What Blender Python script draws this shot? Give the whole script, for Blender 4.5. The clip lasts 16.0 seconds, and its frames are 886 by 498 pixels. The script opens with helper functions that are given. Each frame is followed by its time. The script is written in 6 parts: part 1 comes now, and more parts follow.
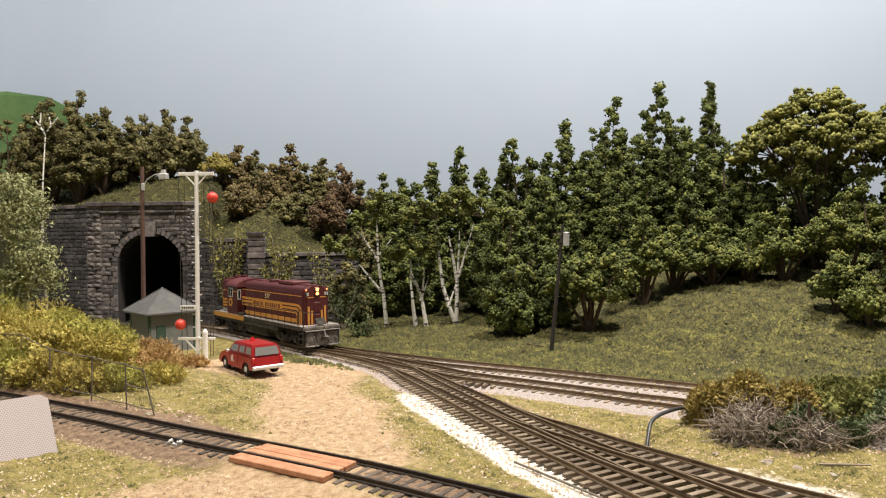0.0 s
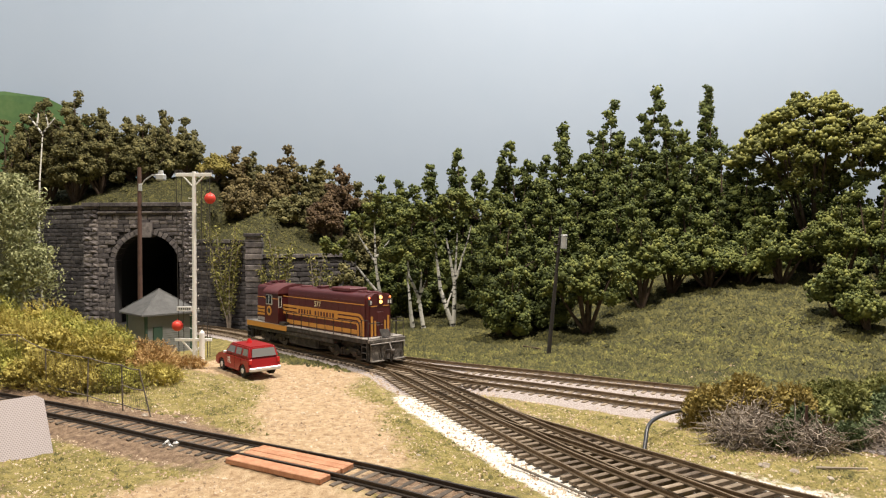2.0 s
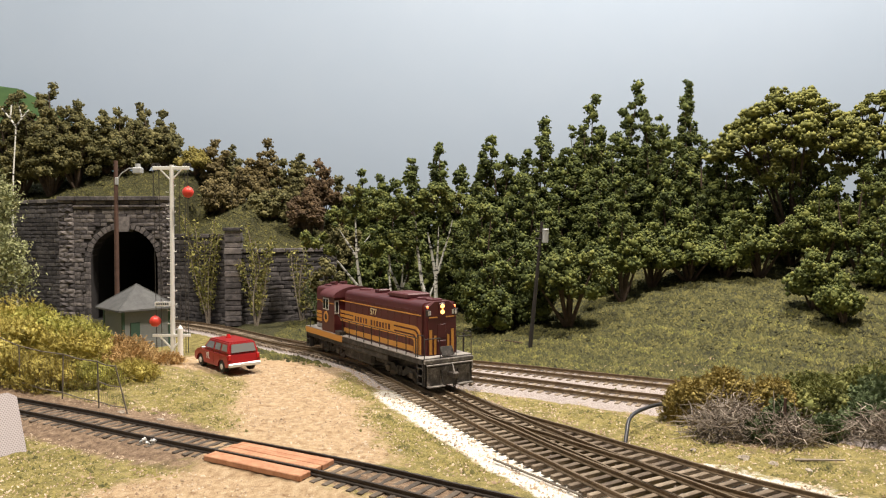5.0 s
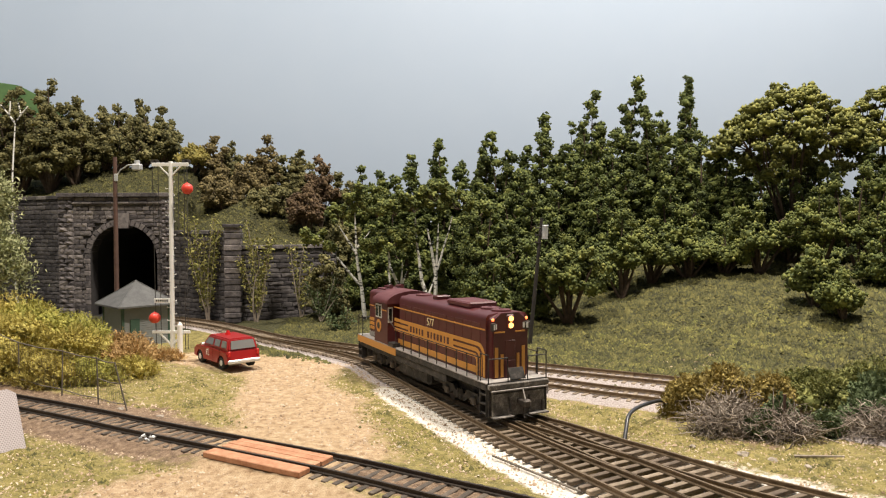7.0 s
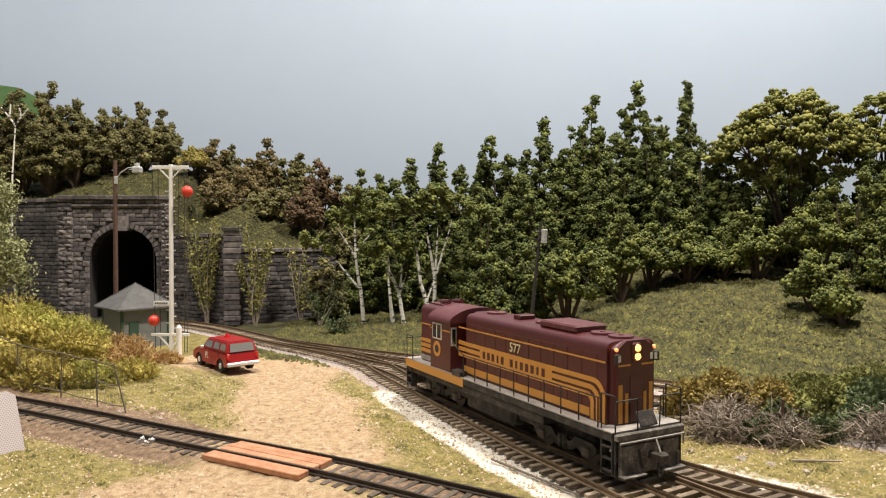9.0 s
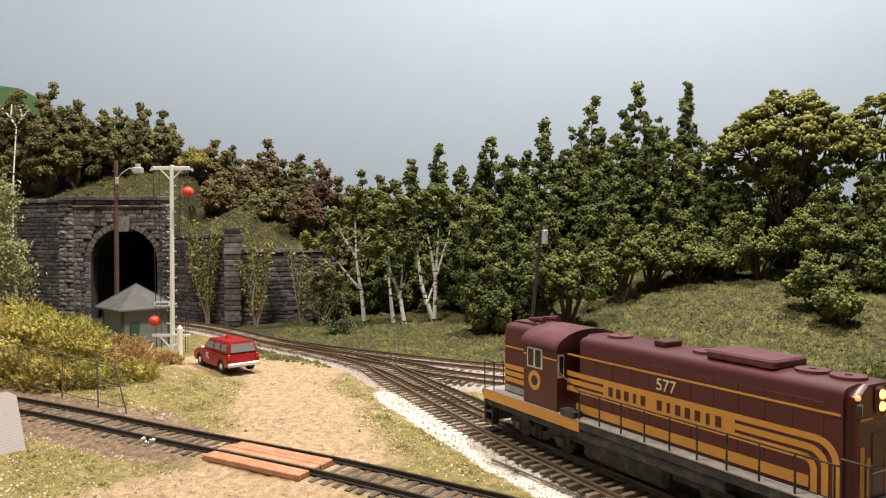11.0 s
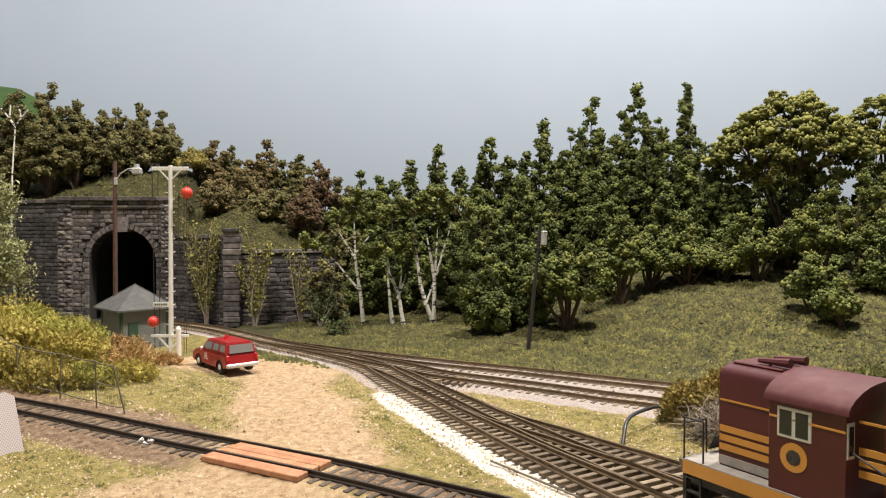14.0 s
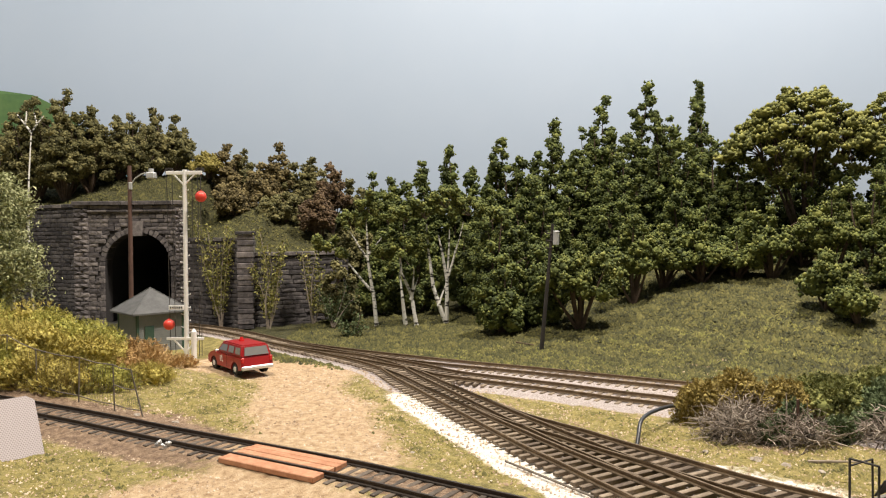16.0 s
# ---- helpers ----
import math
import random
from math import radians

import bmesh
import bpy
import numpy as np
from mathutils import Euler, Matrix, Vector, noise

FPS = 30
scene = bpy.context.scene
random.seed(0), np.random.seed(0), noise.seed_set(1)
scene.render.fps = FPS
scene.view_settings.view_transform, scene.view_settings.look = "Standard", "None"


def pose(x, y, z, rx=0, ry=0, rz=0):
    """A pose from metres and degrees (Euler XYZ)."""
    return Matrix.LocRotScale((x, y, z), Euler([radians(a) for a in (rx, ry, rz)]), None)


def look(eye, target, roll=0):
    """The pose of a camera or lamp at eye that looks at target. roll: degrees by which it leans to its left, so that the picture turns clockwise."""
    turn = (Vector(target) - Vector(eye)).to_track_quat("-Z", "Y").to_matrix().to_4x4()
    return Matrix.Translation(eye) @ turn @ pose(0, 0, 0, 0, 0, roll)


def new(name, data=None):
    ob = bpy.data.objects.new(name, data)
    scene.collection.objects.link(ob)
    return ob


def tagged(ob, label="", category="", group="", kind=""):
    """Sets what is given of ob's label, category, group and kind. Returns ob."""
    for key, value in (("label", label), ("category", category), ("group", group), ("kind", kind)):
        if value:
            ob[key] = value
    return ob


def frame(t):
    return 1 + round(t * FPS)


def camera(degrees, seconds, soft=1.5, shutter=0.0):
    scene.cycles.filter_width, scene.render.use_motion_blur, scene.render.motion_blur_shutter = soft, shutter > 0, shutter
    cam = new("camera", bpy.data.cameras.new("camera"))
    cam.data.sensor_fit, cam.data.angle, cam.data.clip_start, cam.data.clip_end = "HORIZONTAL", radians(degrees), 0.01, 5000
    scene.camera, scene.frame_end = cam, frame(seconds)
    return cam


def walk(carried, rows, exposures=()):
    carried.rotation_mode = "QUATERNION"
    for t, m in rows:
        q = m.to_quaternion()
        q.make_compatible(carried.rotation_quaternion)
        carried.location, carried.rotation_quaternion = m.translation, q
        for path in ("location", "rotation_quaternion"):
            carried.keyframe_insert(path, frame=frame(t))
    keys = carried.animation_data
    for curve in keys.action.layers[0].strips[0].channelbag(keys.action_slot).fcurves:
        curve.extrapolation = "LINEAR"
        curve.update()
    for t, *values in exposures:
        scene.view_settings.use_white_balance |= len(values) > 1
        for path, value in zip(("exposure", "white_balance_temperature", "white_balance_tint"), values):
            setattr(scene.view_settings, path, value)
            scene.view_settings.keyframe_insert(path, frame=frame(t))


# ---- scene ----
cam = camera(64.0, 16.0, 1.15)
PATH = (
    (0, pose(-0.0000, -0.0023, 0.0957, 88.760, 0.436, 1.745)),
    (0.5, pose(-0.0004, -0.0020, 0.0955, 88.734, 0.387, 1.684)),
    (1, pose(-0.0002, -0.0022, 0.0959, 88.741, 0.312, 1.619)),
    (1.5, pose(-0.0002, -0.0022, 0.0956, 88.880, 0.267, 1.538)),
    (2, pose(-0.0004, -0.0019, 0.0955, 88.943, 0.187, 1.526)),
    (2.5, pose(-0.0006, -0.0024, 0.0953, 89.037, 0.090, 1.491)),
    (3, pose(-0.0002, -0.0003, 0.0954, 88.939, 0.142, 1.176)),
    (3.5, pose(0.0001, -0.0011, 0.0955, 88.646, 0.219, 0.606)),
    (4, pose(-0.0000, 0.0006, 0.0953, 88.467, 0.247, 0.018)),
    (6.5, pose(-0.0003, 0.0001, 0.0954, 88.516, 0.140, 0.107)),
    (7, pose(0.0002, 0.0009, 0.0953, 88.196, 0.237, 0.052)),
    (7.5, pose(0.0001, -0.0000, 0.0955, 88.139, 0.192, 0.015)),
    (8, pose(0.0001, 0.0005, 0.0953, 88.305, 0.142, -0.011)),
    (8.5, pose(0.0003, 0.0004, 0.0952, 88.409, 0.091, -0.027)),
    (9, pose(-0.0001, -0.0001, 0.0951, 88.526, 0.012, -0.028)),
    (11.5, pose(-0.0001, -0.0003, 0.0951, 88.603, 0.010, 0.027)),
    (12, pose(0.0000, 0.0000, 0.0950, 88.630, 0.000, 0.000)),
    (12.5, pose(-0.0000, 0.0001, 0.0952, 88.487, -0.026, -0.000)),
    (13, pose(0.0000, 0.0001, 0.0949, 88.483, -0.030, 0.010)),
    (13.5, pose(-0.0000, -0.0003, 0.0952, 88.569, -0.069, -0.003)),
    (14, pose(0.0000, -0.0000, 0.0951, 88.645, -0.054, -0.043)),
    (14.5, pose(0.0000, -0.0001, 0.0953, 88.491, -0.025, -0.091)),
    (15, pose(-0.0003, 0.0004, 0.0947, 88.526, -0.046, -0.090)),
    (15.5, pose(-0.0004, -0.0025, 0.0956, 88.664, 0.179, 0.506)),
    (16, pose(-0.0003, -0.0015, 0.0958, 88.655, 0.539, 0.908)),
)
walk(cam, PATH)

# ---------------------------------------------------------------- light
scene.view_settings.exposure = 0.0
world = bpy.data.worlds.new("room_world")
scene.world = world
world.use_nodes = True
world.node_tree.nodes["Background"].inputs["Color"].default_value = (1.0, 0.97, 0.95, 1)
world.node_tree.nodes["Background"].inputs["Strength"].default_value = 0.17


def area(name, eye, target, size, watts, colour):
    data = bpy.data.lights.new(name, "AREA")
    data.shape, data.size, data.energy, data.color = "DISK", size, watts, colour
    ob = new(name, data)
    ob.matrix_world = look(eye, target)
    return ob


area("ceiling_lamp", (-0.30, 0.12, 1.38), (-0.15, 0.5, 0.0), 0.16, 21, (1.0, 0.91, 0.80))
area("ceiling_lamp", (0.50, 0.56, 1.36), (0.18, 0.48, 0.0), 0.14, 29, (1.0, 0.90, 0.79))

# ---------------------------------------------------------------- helpers (all shapes in millimetres)
U = 0.001


def material(name, rough=0.7, metal=0.0):
    m = bpy.data.materials.new(name)
    m.use_nodes = True
    b = m.node_tree.nodes["Principled BSDF"]
    b.inputs["Roughness"].default_value, b.inputs["Metallic"].default_value = rough, metal
    return m, m.node_tree, b


def node(nt, kind, **values):
    n = nt.nodes.new(kind)
    for k, v in values.items():
        n.inputs[k.replace("_", " ")].default_value = v
    return n


def varied(name, cols, scale=200.0, rough=0.8, metal=0.0, bump=0.0, bump_scale=None, source="Object", spread=0.0, island=False, detail=6.0):
    """Colours mixed by two scales of noise, with spread from piece to piece and fine relief. scale: per metre."""
    m, nt, b = material(name, rough, metal)
    L = nt.links.new
    tc = nt.nodes.new("ShaderNodeTexCoord")
    n1 = node(nt, "ShaderNodeTexNoise", Scale=scale, Detail=detail, Roughness=0.6)
    n2 = node(nt, "ShaderNodeTexNoise", Scale=scale * 7, Detail=3.0)
    L(tc.outputs[source], n1.inputs["Vector"])
    L(tc.outputs[source], n2.inputs["Vector"])
    mix = nt.nodes.new("ShaderNodeMath")
    mix.operation = "MULTIPLY_ADD"
    mix.inputs[1].default_value = 0.35
    L(n2.outputs["Fac"], mix.inputs[0])
    low = nt.nodes.new("ShaderNodeMath")
    low.operation = "MULTIPLY_ADD"
    low.inputs[1].default_value, low.inputs[2].default_value = 0.75, -0.05
    L(n1.outputs["Fac"], low.inputs[0])
    L(low.outputs[0], mix.inputs[2])
    last = mix
    if spread:
        src = nt.nodes.new("ShaderNodeNewGeometry" if island else "ShaderNodeObjectInfo")
        add = nt.nodes.new("ShaderNodeMath")
        add.operation = "MULTIPLY_ADD"
        add.inputs[1].default_value = spread
        L(src.outputs["Random Per Island" if island else "Random"], add.inputs[0])
        sub = nt.nodes.new("ShaderNodeMath")
        sub.operation = "SUBTRACT"
        sub.inputs[1].default_value = spread / 2
        L(mix.outputs[0], sub.inputs[0])
        L(sub.outputs[0], add.inputs[2])
        last = add
    ramp = nt.nodes.new("ShaderNodeValToRGB")
    els = ramp.color_ramp.elements
    while len(els) < len(cols):
        els.new(0.5)
    for i, c in enumerate(cols):
        els[i].position = 0.25 + 0.5 * i / max(1, len(cols) - 1)
        els[i].color = (*c, 1)
    L(last.outputs[0], ramp.inputs["Fac"])
    L(ramp.outputs["Color"], b.inputs["Base Color"])
    if bump:
        n3 = node(nt, "ShaderNodeTexNoise", Scale=bump_scale or scale * 5, Detail=5.0)
        L(tc.outputs[source], n3.inputs["Vector"])
        bp = nt.nodes.new("ShaderNodeBump")
        bp.inputs["Strength"].default_value, bp.inputs["Distance"].default_value = 0.6, bump * U
        L(n3.outputs["Fac"], bp.inputs["Height"])
        L(bp.outputs["Normal"], b.inputs["Normal"])
    return m


def plain(name, c, rough=0.5, metal=0.0, emit=None, power=0.0):
    m, nt, b = material(name, rough, metal)
    b.inputs["Base Color"].default_value = (*c, 1)
    if emit:
        b.inputs["Emission Color"].default_value = (*emit, 1)
        b.inputs["Emission Strength"].default_value = power
    return m


def thing(name, label, category, x=0, y=0, z=0, rz=0, group="", kind=""):
    ob = new(name)
    ob.empty_display_size = 0.01
    ob.matrix_basis = pose(x * U, y * U, z * U, 0, 0, rz)
    return tagged(ob, label, category, group, kind)


def to_mesh(name, bm, mat, smooth=False):
    me = bpy.data.meshes.new(name)
    bmesh.ops.scale(bm, vec=(U, U, U), verts=bm.verts)
    bmesh.ops.recalc_face_normals(bm, faces=bm.faces)
    bm.to_mesh(me)
    bm.free()
    for m in mat if isinstance(mat, (list, tuple)) else (mat,):
        me.materials.append(m)
    if smooth:
        me.shade_smooth()
        me.set_sharp_from_angle(angle=radians(38))
    return me


def part(name, bm, mat, parent=None, label="", smooth=False, kind=""):
    """Links a bmesh in millimetres as one mesh object under a thing or a part."""
    ob = new(name, to_mesh(name, bm, mat, smooth))
    ob.parent = parent
    return tagged(ob, label, "", "", kind)


def raw(name, verts, faces, mat, parent=None, smooth=False, matidx=None):
    me = bpy.data.meshes.new(name)
    me.from_pydata((np.asarray(verts) * U).tolist(), [], faces if isinstance(faces, list) else faces.tolist())
    for m in mat if isinstance(mat, (list, tuple)) else (mat,):
        me.materials.append(m)
    if matidx is not None:
        me.polygons.foreach_set("material_index", np.asarray(matidx, dtype=np.int32))
    if smooth:
        me.shade_smooth()
    ob = new(name, me)
    ob.parent = parent
    return ob


def box(bm, cx, cy, cz, sx, sy, sz, bevel=0.0, m=None, seg=1):
    """A box by its centre and size, with bevelled edges."""
    r = bmesh.ops.create_cube(bm, size=1.0)
    vs = r["verts"]
    bmesh.ops.scale(bm, vec=(sx, sy, sz), verts=vs)
    bmesh.ops.translate(bm, vec=(cx, cy, cz), verts=vs)
    if m is not None:
        bmesh.ops.transform(bm, matrix=m, verts=vs)
    if bevel:
        es = list({e for v in vs for e in v.link_edges})
        bmesh.ops.bevel(bm, geom=es, offset=bevel, segments=seg, affect="EDGES", clamp_overlap=True)
    return bm


def rod(bm, a, b, r0, r1=None, seg=8):
    """A round bar from a to b."""
    a, b = Vector(a), Vector(b)
    d = b - a
    r1 = r0 if r1 is None else r1
    rot = d.to_track_quat("Z", "Y").to_matrix().to_4x4()
    bmesh.ops.create_cone(bm, cap_ends=True, segments=seg, radius1=r0, radius2=max(r1, 0.01), depth=d.length,
                          matrix=Matrix.Translation((a + b) / 2) @ rot)
    return bm


def prism(bm, pts, lo, hi, axis="y"):
    """A polygon drawn out along an axis: pts are (x, z) for y, (y, z) for x, (x, y) for z."""
    def at(p, d):
        return {"y": (p[0], d, p[1]), "x": (d, p[0], p[1]), "z": (p[0], p[1], d)}[axis]
    a = [bm.verts.new(at(p, lo)) for p in pts]
    b = [bm.verts.new(at(p, hi)) for p in pts]
    n = len(pts)
    bm.faces.new(a)
    bm.faces.new(b[::-1])
    for i in range(n):
        bm.faces.new((a[i], b[i], b[(i + 1) % n], a[(i + 1) % n]))
    return bm


def B():
    return bmesh.new()


def spline(pts, step=2.0):
    """Points every step along a smooth curve through pts."""
    P = np.array(pts, float)
    P = np.vstack([2 * P[0] - P[1], P, 2 * P[-1] - P[-2]])
    out = []
    for i in range(1, len(P) - 2):
        n = 24
        t = np.linspace(0, 1, n, endpoint=False)[:, None]
        a, b, c, d = P[i - 1], P[i], P[i + 1], P[i + 2]
        out.append(0.5 * (2 * b + (c - a) * t + (2 * a - 5 * b + 4 * c - d) * t ** 2 + (3 * b - a - 3 * c + d) * t ** 3))
    q = np.vstack(out + [P[-2:-1]])
    for _ in range(3):
        q[1:-1] = 0.25 * q[:-2] + 0.5 * q[1:-1] + 0.25 * q[2:]
    s = np.concatenate([[0], np.cumsum(np.linalg.norm(np.diff(q, axis=0), axis=1))])
    u = np.arange(0, s[-1], step)
    return np.stack([np.interp(u, s, q[:, k]) for k in range(q.shape[1])], 1)


def smooth01(a, b, x):
    t = np.clip((np.asarray(x, float) - a) / (b - a), 0, 1)
    return t * t * (3 - 2 * t)


def wave(x, y, seed=0.0):
    """Smooth unevenness of the ground, about -1 to 1."""
    return (np.sin(x * 0.061 + seed) * np.cos(y * 0.053 + 1.3 * seed) + 0.6 * np.sin(x * 0.13 + y * 0.11 + seed)
            + 0.4 * np.sin(x * 0.27 - y * 0.23 + 2 * seed)) / 2

# ---------------------------------------------------------------- materials of the land
M_RAIL = varied("rusty_rail", [(0.10, 0.065, 0.04), (0.20, 0.145, 0.09), (0.27, 0.20, 0.13)], 300, 0.45, 0.55)
M_RAIL_DARK = varied("dark_rail", [(0.035, 0.028, 0.022), (0.07, 0.052, 0.04)], 300, 0.5, 0.4)
M_TIE = varied("weathered_tie", [(0.085, 0.06, 0.042), (0.19, 0.145, 0.10), (0.34, 0.27, 0.195)], 260, 0.85, 0, 0.15, spread=0.35)
M_TIE_DARK = varied("dark_tie", [(0.035, 0.028, 0.021), (0.08, 0.062, 0.047), (0.15, 0.118, 0.088)], 260, 0.85, 0, 0.15, spread=0.25)
M_BALLAST = varied("grey_ballast", [(0.20, 0.165, 0.15), (0.40, 0.35, 0.325), (0.58, 0.53, 0.50)], 700, 0.95, 0, 0.5, 1400, spread=0.5, island=True)
M_SKY = varied("painted_sky", [(0.315, 0.382, 0.475), (0.34, 0.402, 0.49)], 3, 0.9)
M_WHITE = varied("white_paint", [(0.78, 0.77, 0.74), (0.88, 0.87, 0.84)], 200, 0.6, 0, 0.05)


def ground_material():
    m, nt, b = material("scenic_ground", 0.95)
    L = nt.links.new
    tc = nt.nodes.new("ShaderNodeTexCoord")

    def noisy(scale, detail=6.0, rough=0.65):
        n = node(nt, "ShaderNodeTexNoise", Scale=scale, Detail=detail, Roughness=rough)
        L(tc.outputs["Object"], n.inputs["Vector"])
        return n.outputs["Fac"]

    def ramp(fac, cols):
        r = nt.nodes.new("ShaderNodeValToRGB")
        els = r.color_ramp.elements
        while len(els) < len(cols):
            els.new(0.5)
        for i, (p, c) in enumerate(cols):
            els[i].position, els[i].color = p, (*c, 1)
        L(fac, r.inputs["Fac"])
        return r.outputs["Color"]

    def mixed(fac, a, c):
        x = nt.nodes.new("ShaderNodeMix")
        x.data_type = "RGBA"
        L(fac, x.inputs[0])
        L(a, x.inputs[6])
        L(c, x.inputs[7])
        return x.outputs[2]

    def mask(name, soft, scale):
        """A cover's share, with an edge broken up by noise."""
        at = nt.nodes.new("ShaderNodeAttribute")
        at.attribute_name = name
        n = noisy(scale, 8.0, 0.75)
        a = nt.nodes.new("ShaderNodeMath")
        a.operation = "MULTIPLY_ADD"
        a.inputs[1].default_value = 1.1
        L(n, a.inputs[0])
        L(at.outputs["Fac"], a.inputs[2])
        r = nt.nodes.new("ShaderNodeMapRange")
        r.inputs["From Min"].default_value, r.inputs["From Max"].default_value = 1.0 - soft, 1.0 + soft
        L(a.outputs[0], r.inputs["Value"])
        return r.outputs["Result"]

    fine, mid = noisy(900), noisy(160)
    grass = ramp(mid, [(0.36, (0.06, 0.052, 0.02)), (0.47, (0.19, 0.16, 0.048)), (0.58, (0.35, 0.28, 0.10)), (0.72, (0.44, 0.33, 0.17))])
    grass2 = ramp(fine, [(0.3, (0.07, 0.06, 0.02)), (0.5, (0.25, 0.21, 0.06)), (0.7, (0.42, 0.34, 0.14))])
    half = nt.nodes.new("ShaderNodeValue")
    half.outputs[0].default_value = 0.5
    grass = mixed(half.outputs[0], grass, grass2)
    # hillside turf, its tones darkened to stand for the trees' shade
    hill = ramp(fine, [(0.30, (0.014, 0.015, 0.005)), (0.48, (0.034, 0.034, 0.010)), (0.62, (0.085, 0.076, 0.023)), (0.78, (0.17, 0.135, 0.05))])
    dirt = ramp(noisy(240), [(0.3, (0.24, 0.145, 0.075)), (0.45, (0.42, 0.29, 0.165)), (0.6, (0.53, 0.39, 0.24)), (0.75, (0.62, 0.49, 0.34))])
    brown = ramp(noisy(320), [(0.3, (0.09, 0.055, 0.035)), (0.5, (0.22, 0.145, 0.09)), (0.7, (0.36, 0.26, 0.17))])
    sand = ramp(noisy(500), [(0.3, (0.66, 0.59, 0.48)), (0.6, (0.86, 0.81, 0.72))])
    gravel = ramp(noisy(1500, 3.0), [(0.3, (0.20, 0.165, 0.145)), (0.5, (0.43, 0.37, 0.345)), (0.7, (0.60, 0.54, 0.51))])
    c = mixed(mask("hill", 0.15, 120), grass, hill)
    c = mixed(mask("brown", 0.12, 130), c, brown)
    c = mixed(mask("dirt", 0.12, 110), c, dirt)
    c = mixed(mask("gravel", 0.1, 150), c, gravel)
    c = mixed(mask("sand", 0.1, 110), c, sand)
    L(c, b.inputs["Base Color"])
    bp = nt.nodes.new("ShaderNodeBump")
    bp.inputs["Strength"].default_value, bp.inputs["Distance"].default_value = 0.9, 1.4 * U
    L(noisy(700, 8.0, 0.75), bp.inputs["Height"])
    L(bp.outputs["Normal"], b.inputs["Normal"])
    return m


# ---------------------------------------------------------------- the lines of the tracks (plan, millimetres)
MAIN = spline([(-366, 960), (-362, 870), (-347, 805), (-312, 766), (-266, 737), (-224, 703), (-190, 666), (-160, 632), (-130, 601), (-101, 573), (-70, 540), (-47, 508),
               (-29, 479), (-10, 440), (9.5, 402), (28, 366), (43, 338), (60, 307), (87, 262), (118, 208), (151, 151), (190, 85), (228, 20), (262, -40)])
NEAR = spline([(-47, 508), (-33, 473), (-15, 434), (2, 397), (16, 366), (29, 338), (40, 315), (50, 297), (58, 281), (66, 266), (82, 236), (112, 178), (142, 120)])
RIGHT = spline([(-10, 440), (9.5, 402), (30, 367), (45, 348), (56, 335), (66, 321), (76, 308), (86, 296), (95, 284), (109, 267), (121, 255), (152, 226), (202, 184), (270, 132)])
SPUR = spline([(-102, 576), (-60, 538), (-28, 508), (-3, 481), (35, 456), (69, 434), (99, 413), (121, 400), (170, 366), (230, 322), (320, 255)])
FAR = spline([(-160, 632), (-125, 602), (-85, 574), (-29, 538), (14, 513), (53, 492), (90, 470), (125, 450), (190, 412), (270, 360), (360, 300)])
SIDING = spline([(-420, 478), (-330, 438), (-270, 409), (-231, 389), (-188, 366), (-148, 343), (-113, 324), (-83, 308), (-54, 292), (-29, 277),
                 (-6, 262), (30, 238), (80, 196)])
LINES = (MAIN, NEAR, RIGHT, SPUR, FAR)


def nearest(P, x, y):
    """Distance from points to a line, and the side: over 0 to the left of its run."""
    best = np.full(np.shape(x), 1e9)
    side = np.zeros(np.shape(x))
    for i in range(0, len(P) - 3, 3):
        dx, dy = x - P[i, 0], y - P[i, 1]
        d = np.hypot(dx, dy)
        t = P[i + 3] - P[i]
        s = t[0] * dy - t[1] * dx
        side = np.where(d < best, np.sign(s), side)
        best = np.minimum(best, d)
    return best, side


def wall_line(x):
    """The back of the stone walls on either side of the tunnel."""
    return np.interp(x, [-620, -433, -315, -225, -140, -60], [905, 812, 812, 760, 796, 860])


def height(x, y):
    """The lie of the land."""
    x, y = np.asarray(x, float), np.asarray(y, float)
    foot = np.where(x < -100, 640 + 0.15 * (-100 - x), 640 - 0.48 * (x + 100))
    up = y - foot
    right_hill = np.interp(x, [-150, -40, 100, 250], [0.12, 0.22, 0.55, 1.0]) * 46 * smooth01(-40, 225, up) + 30 * smooth01(170, 420, up)
    back = y - wall_line(x)
    left_hill = np.interp(x, [-320, -310, -228, -222, -150, -60], [134, 92, 92, 74, 70, 0]) * smooth01(1, 6, back)
    left_hill = left_hill + 46 * smooth01(12, 140, back) * smooth01(-60, -200, x)
    h = np.maximum(right_hill * smooth01(-215, -110, x), left_hill)
    mound = 14 * np.exp(-((x + 275) / 75) ** 2 - ((y - 490) / 45) ** 2)
    rough = 1.1 * wave(x, y, 2.0) + 0.9 * wave(2.3 * x, 2.1 * y, 5.0)
    return -4.6 + h + mound + rough * (0.5 + smooth01(-20, 60, up))


DIRT = ((-104, 470, 30, 60, 1), (-78, 400, 38, 38, 1), (-68, 340, 40, 34, 1), (-62, 305, 42, 20, 1), (-95, 268, 46, 20, 1), (-50, 250, 40, 16, 0.7),
        (-130, 515, 60, 30, 1), (-150, 240, 30, 20, 0.5), (-180, 540, 40, 30, 1))


def bare(x, y):
    """The share of bare dirt: the road and the trampled ground beside it."""
    return np.clip(sum(q * np.exp(-((x - a) / b) ** 2 - ((y - c) / d) ** 2) for a, c, b, d, q in DIRT), 0, 1)


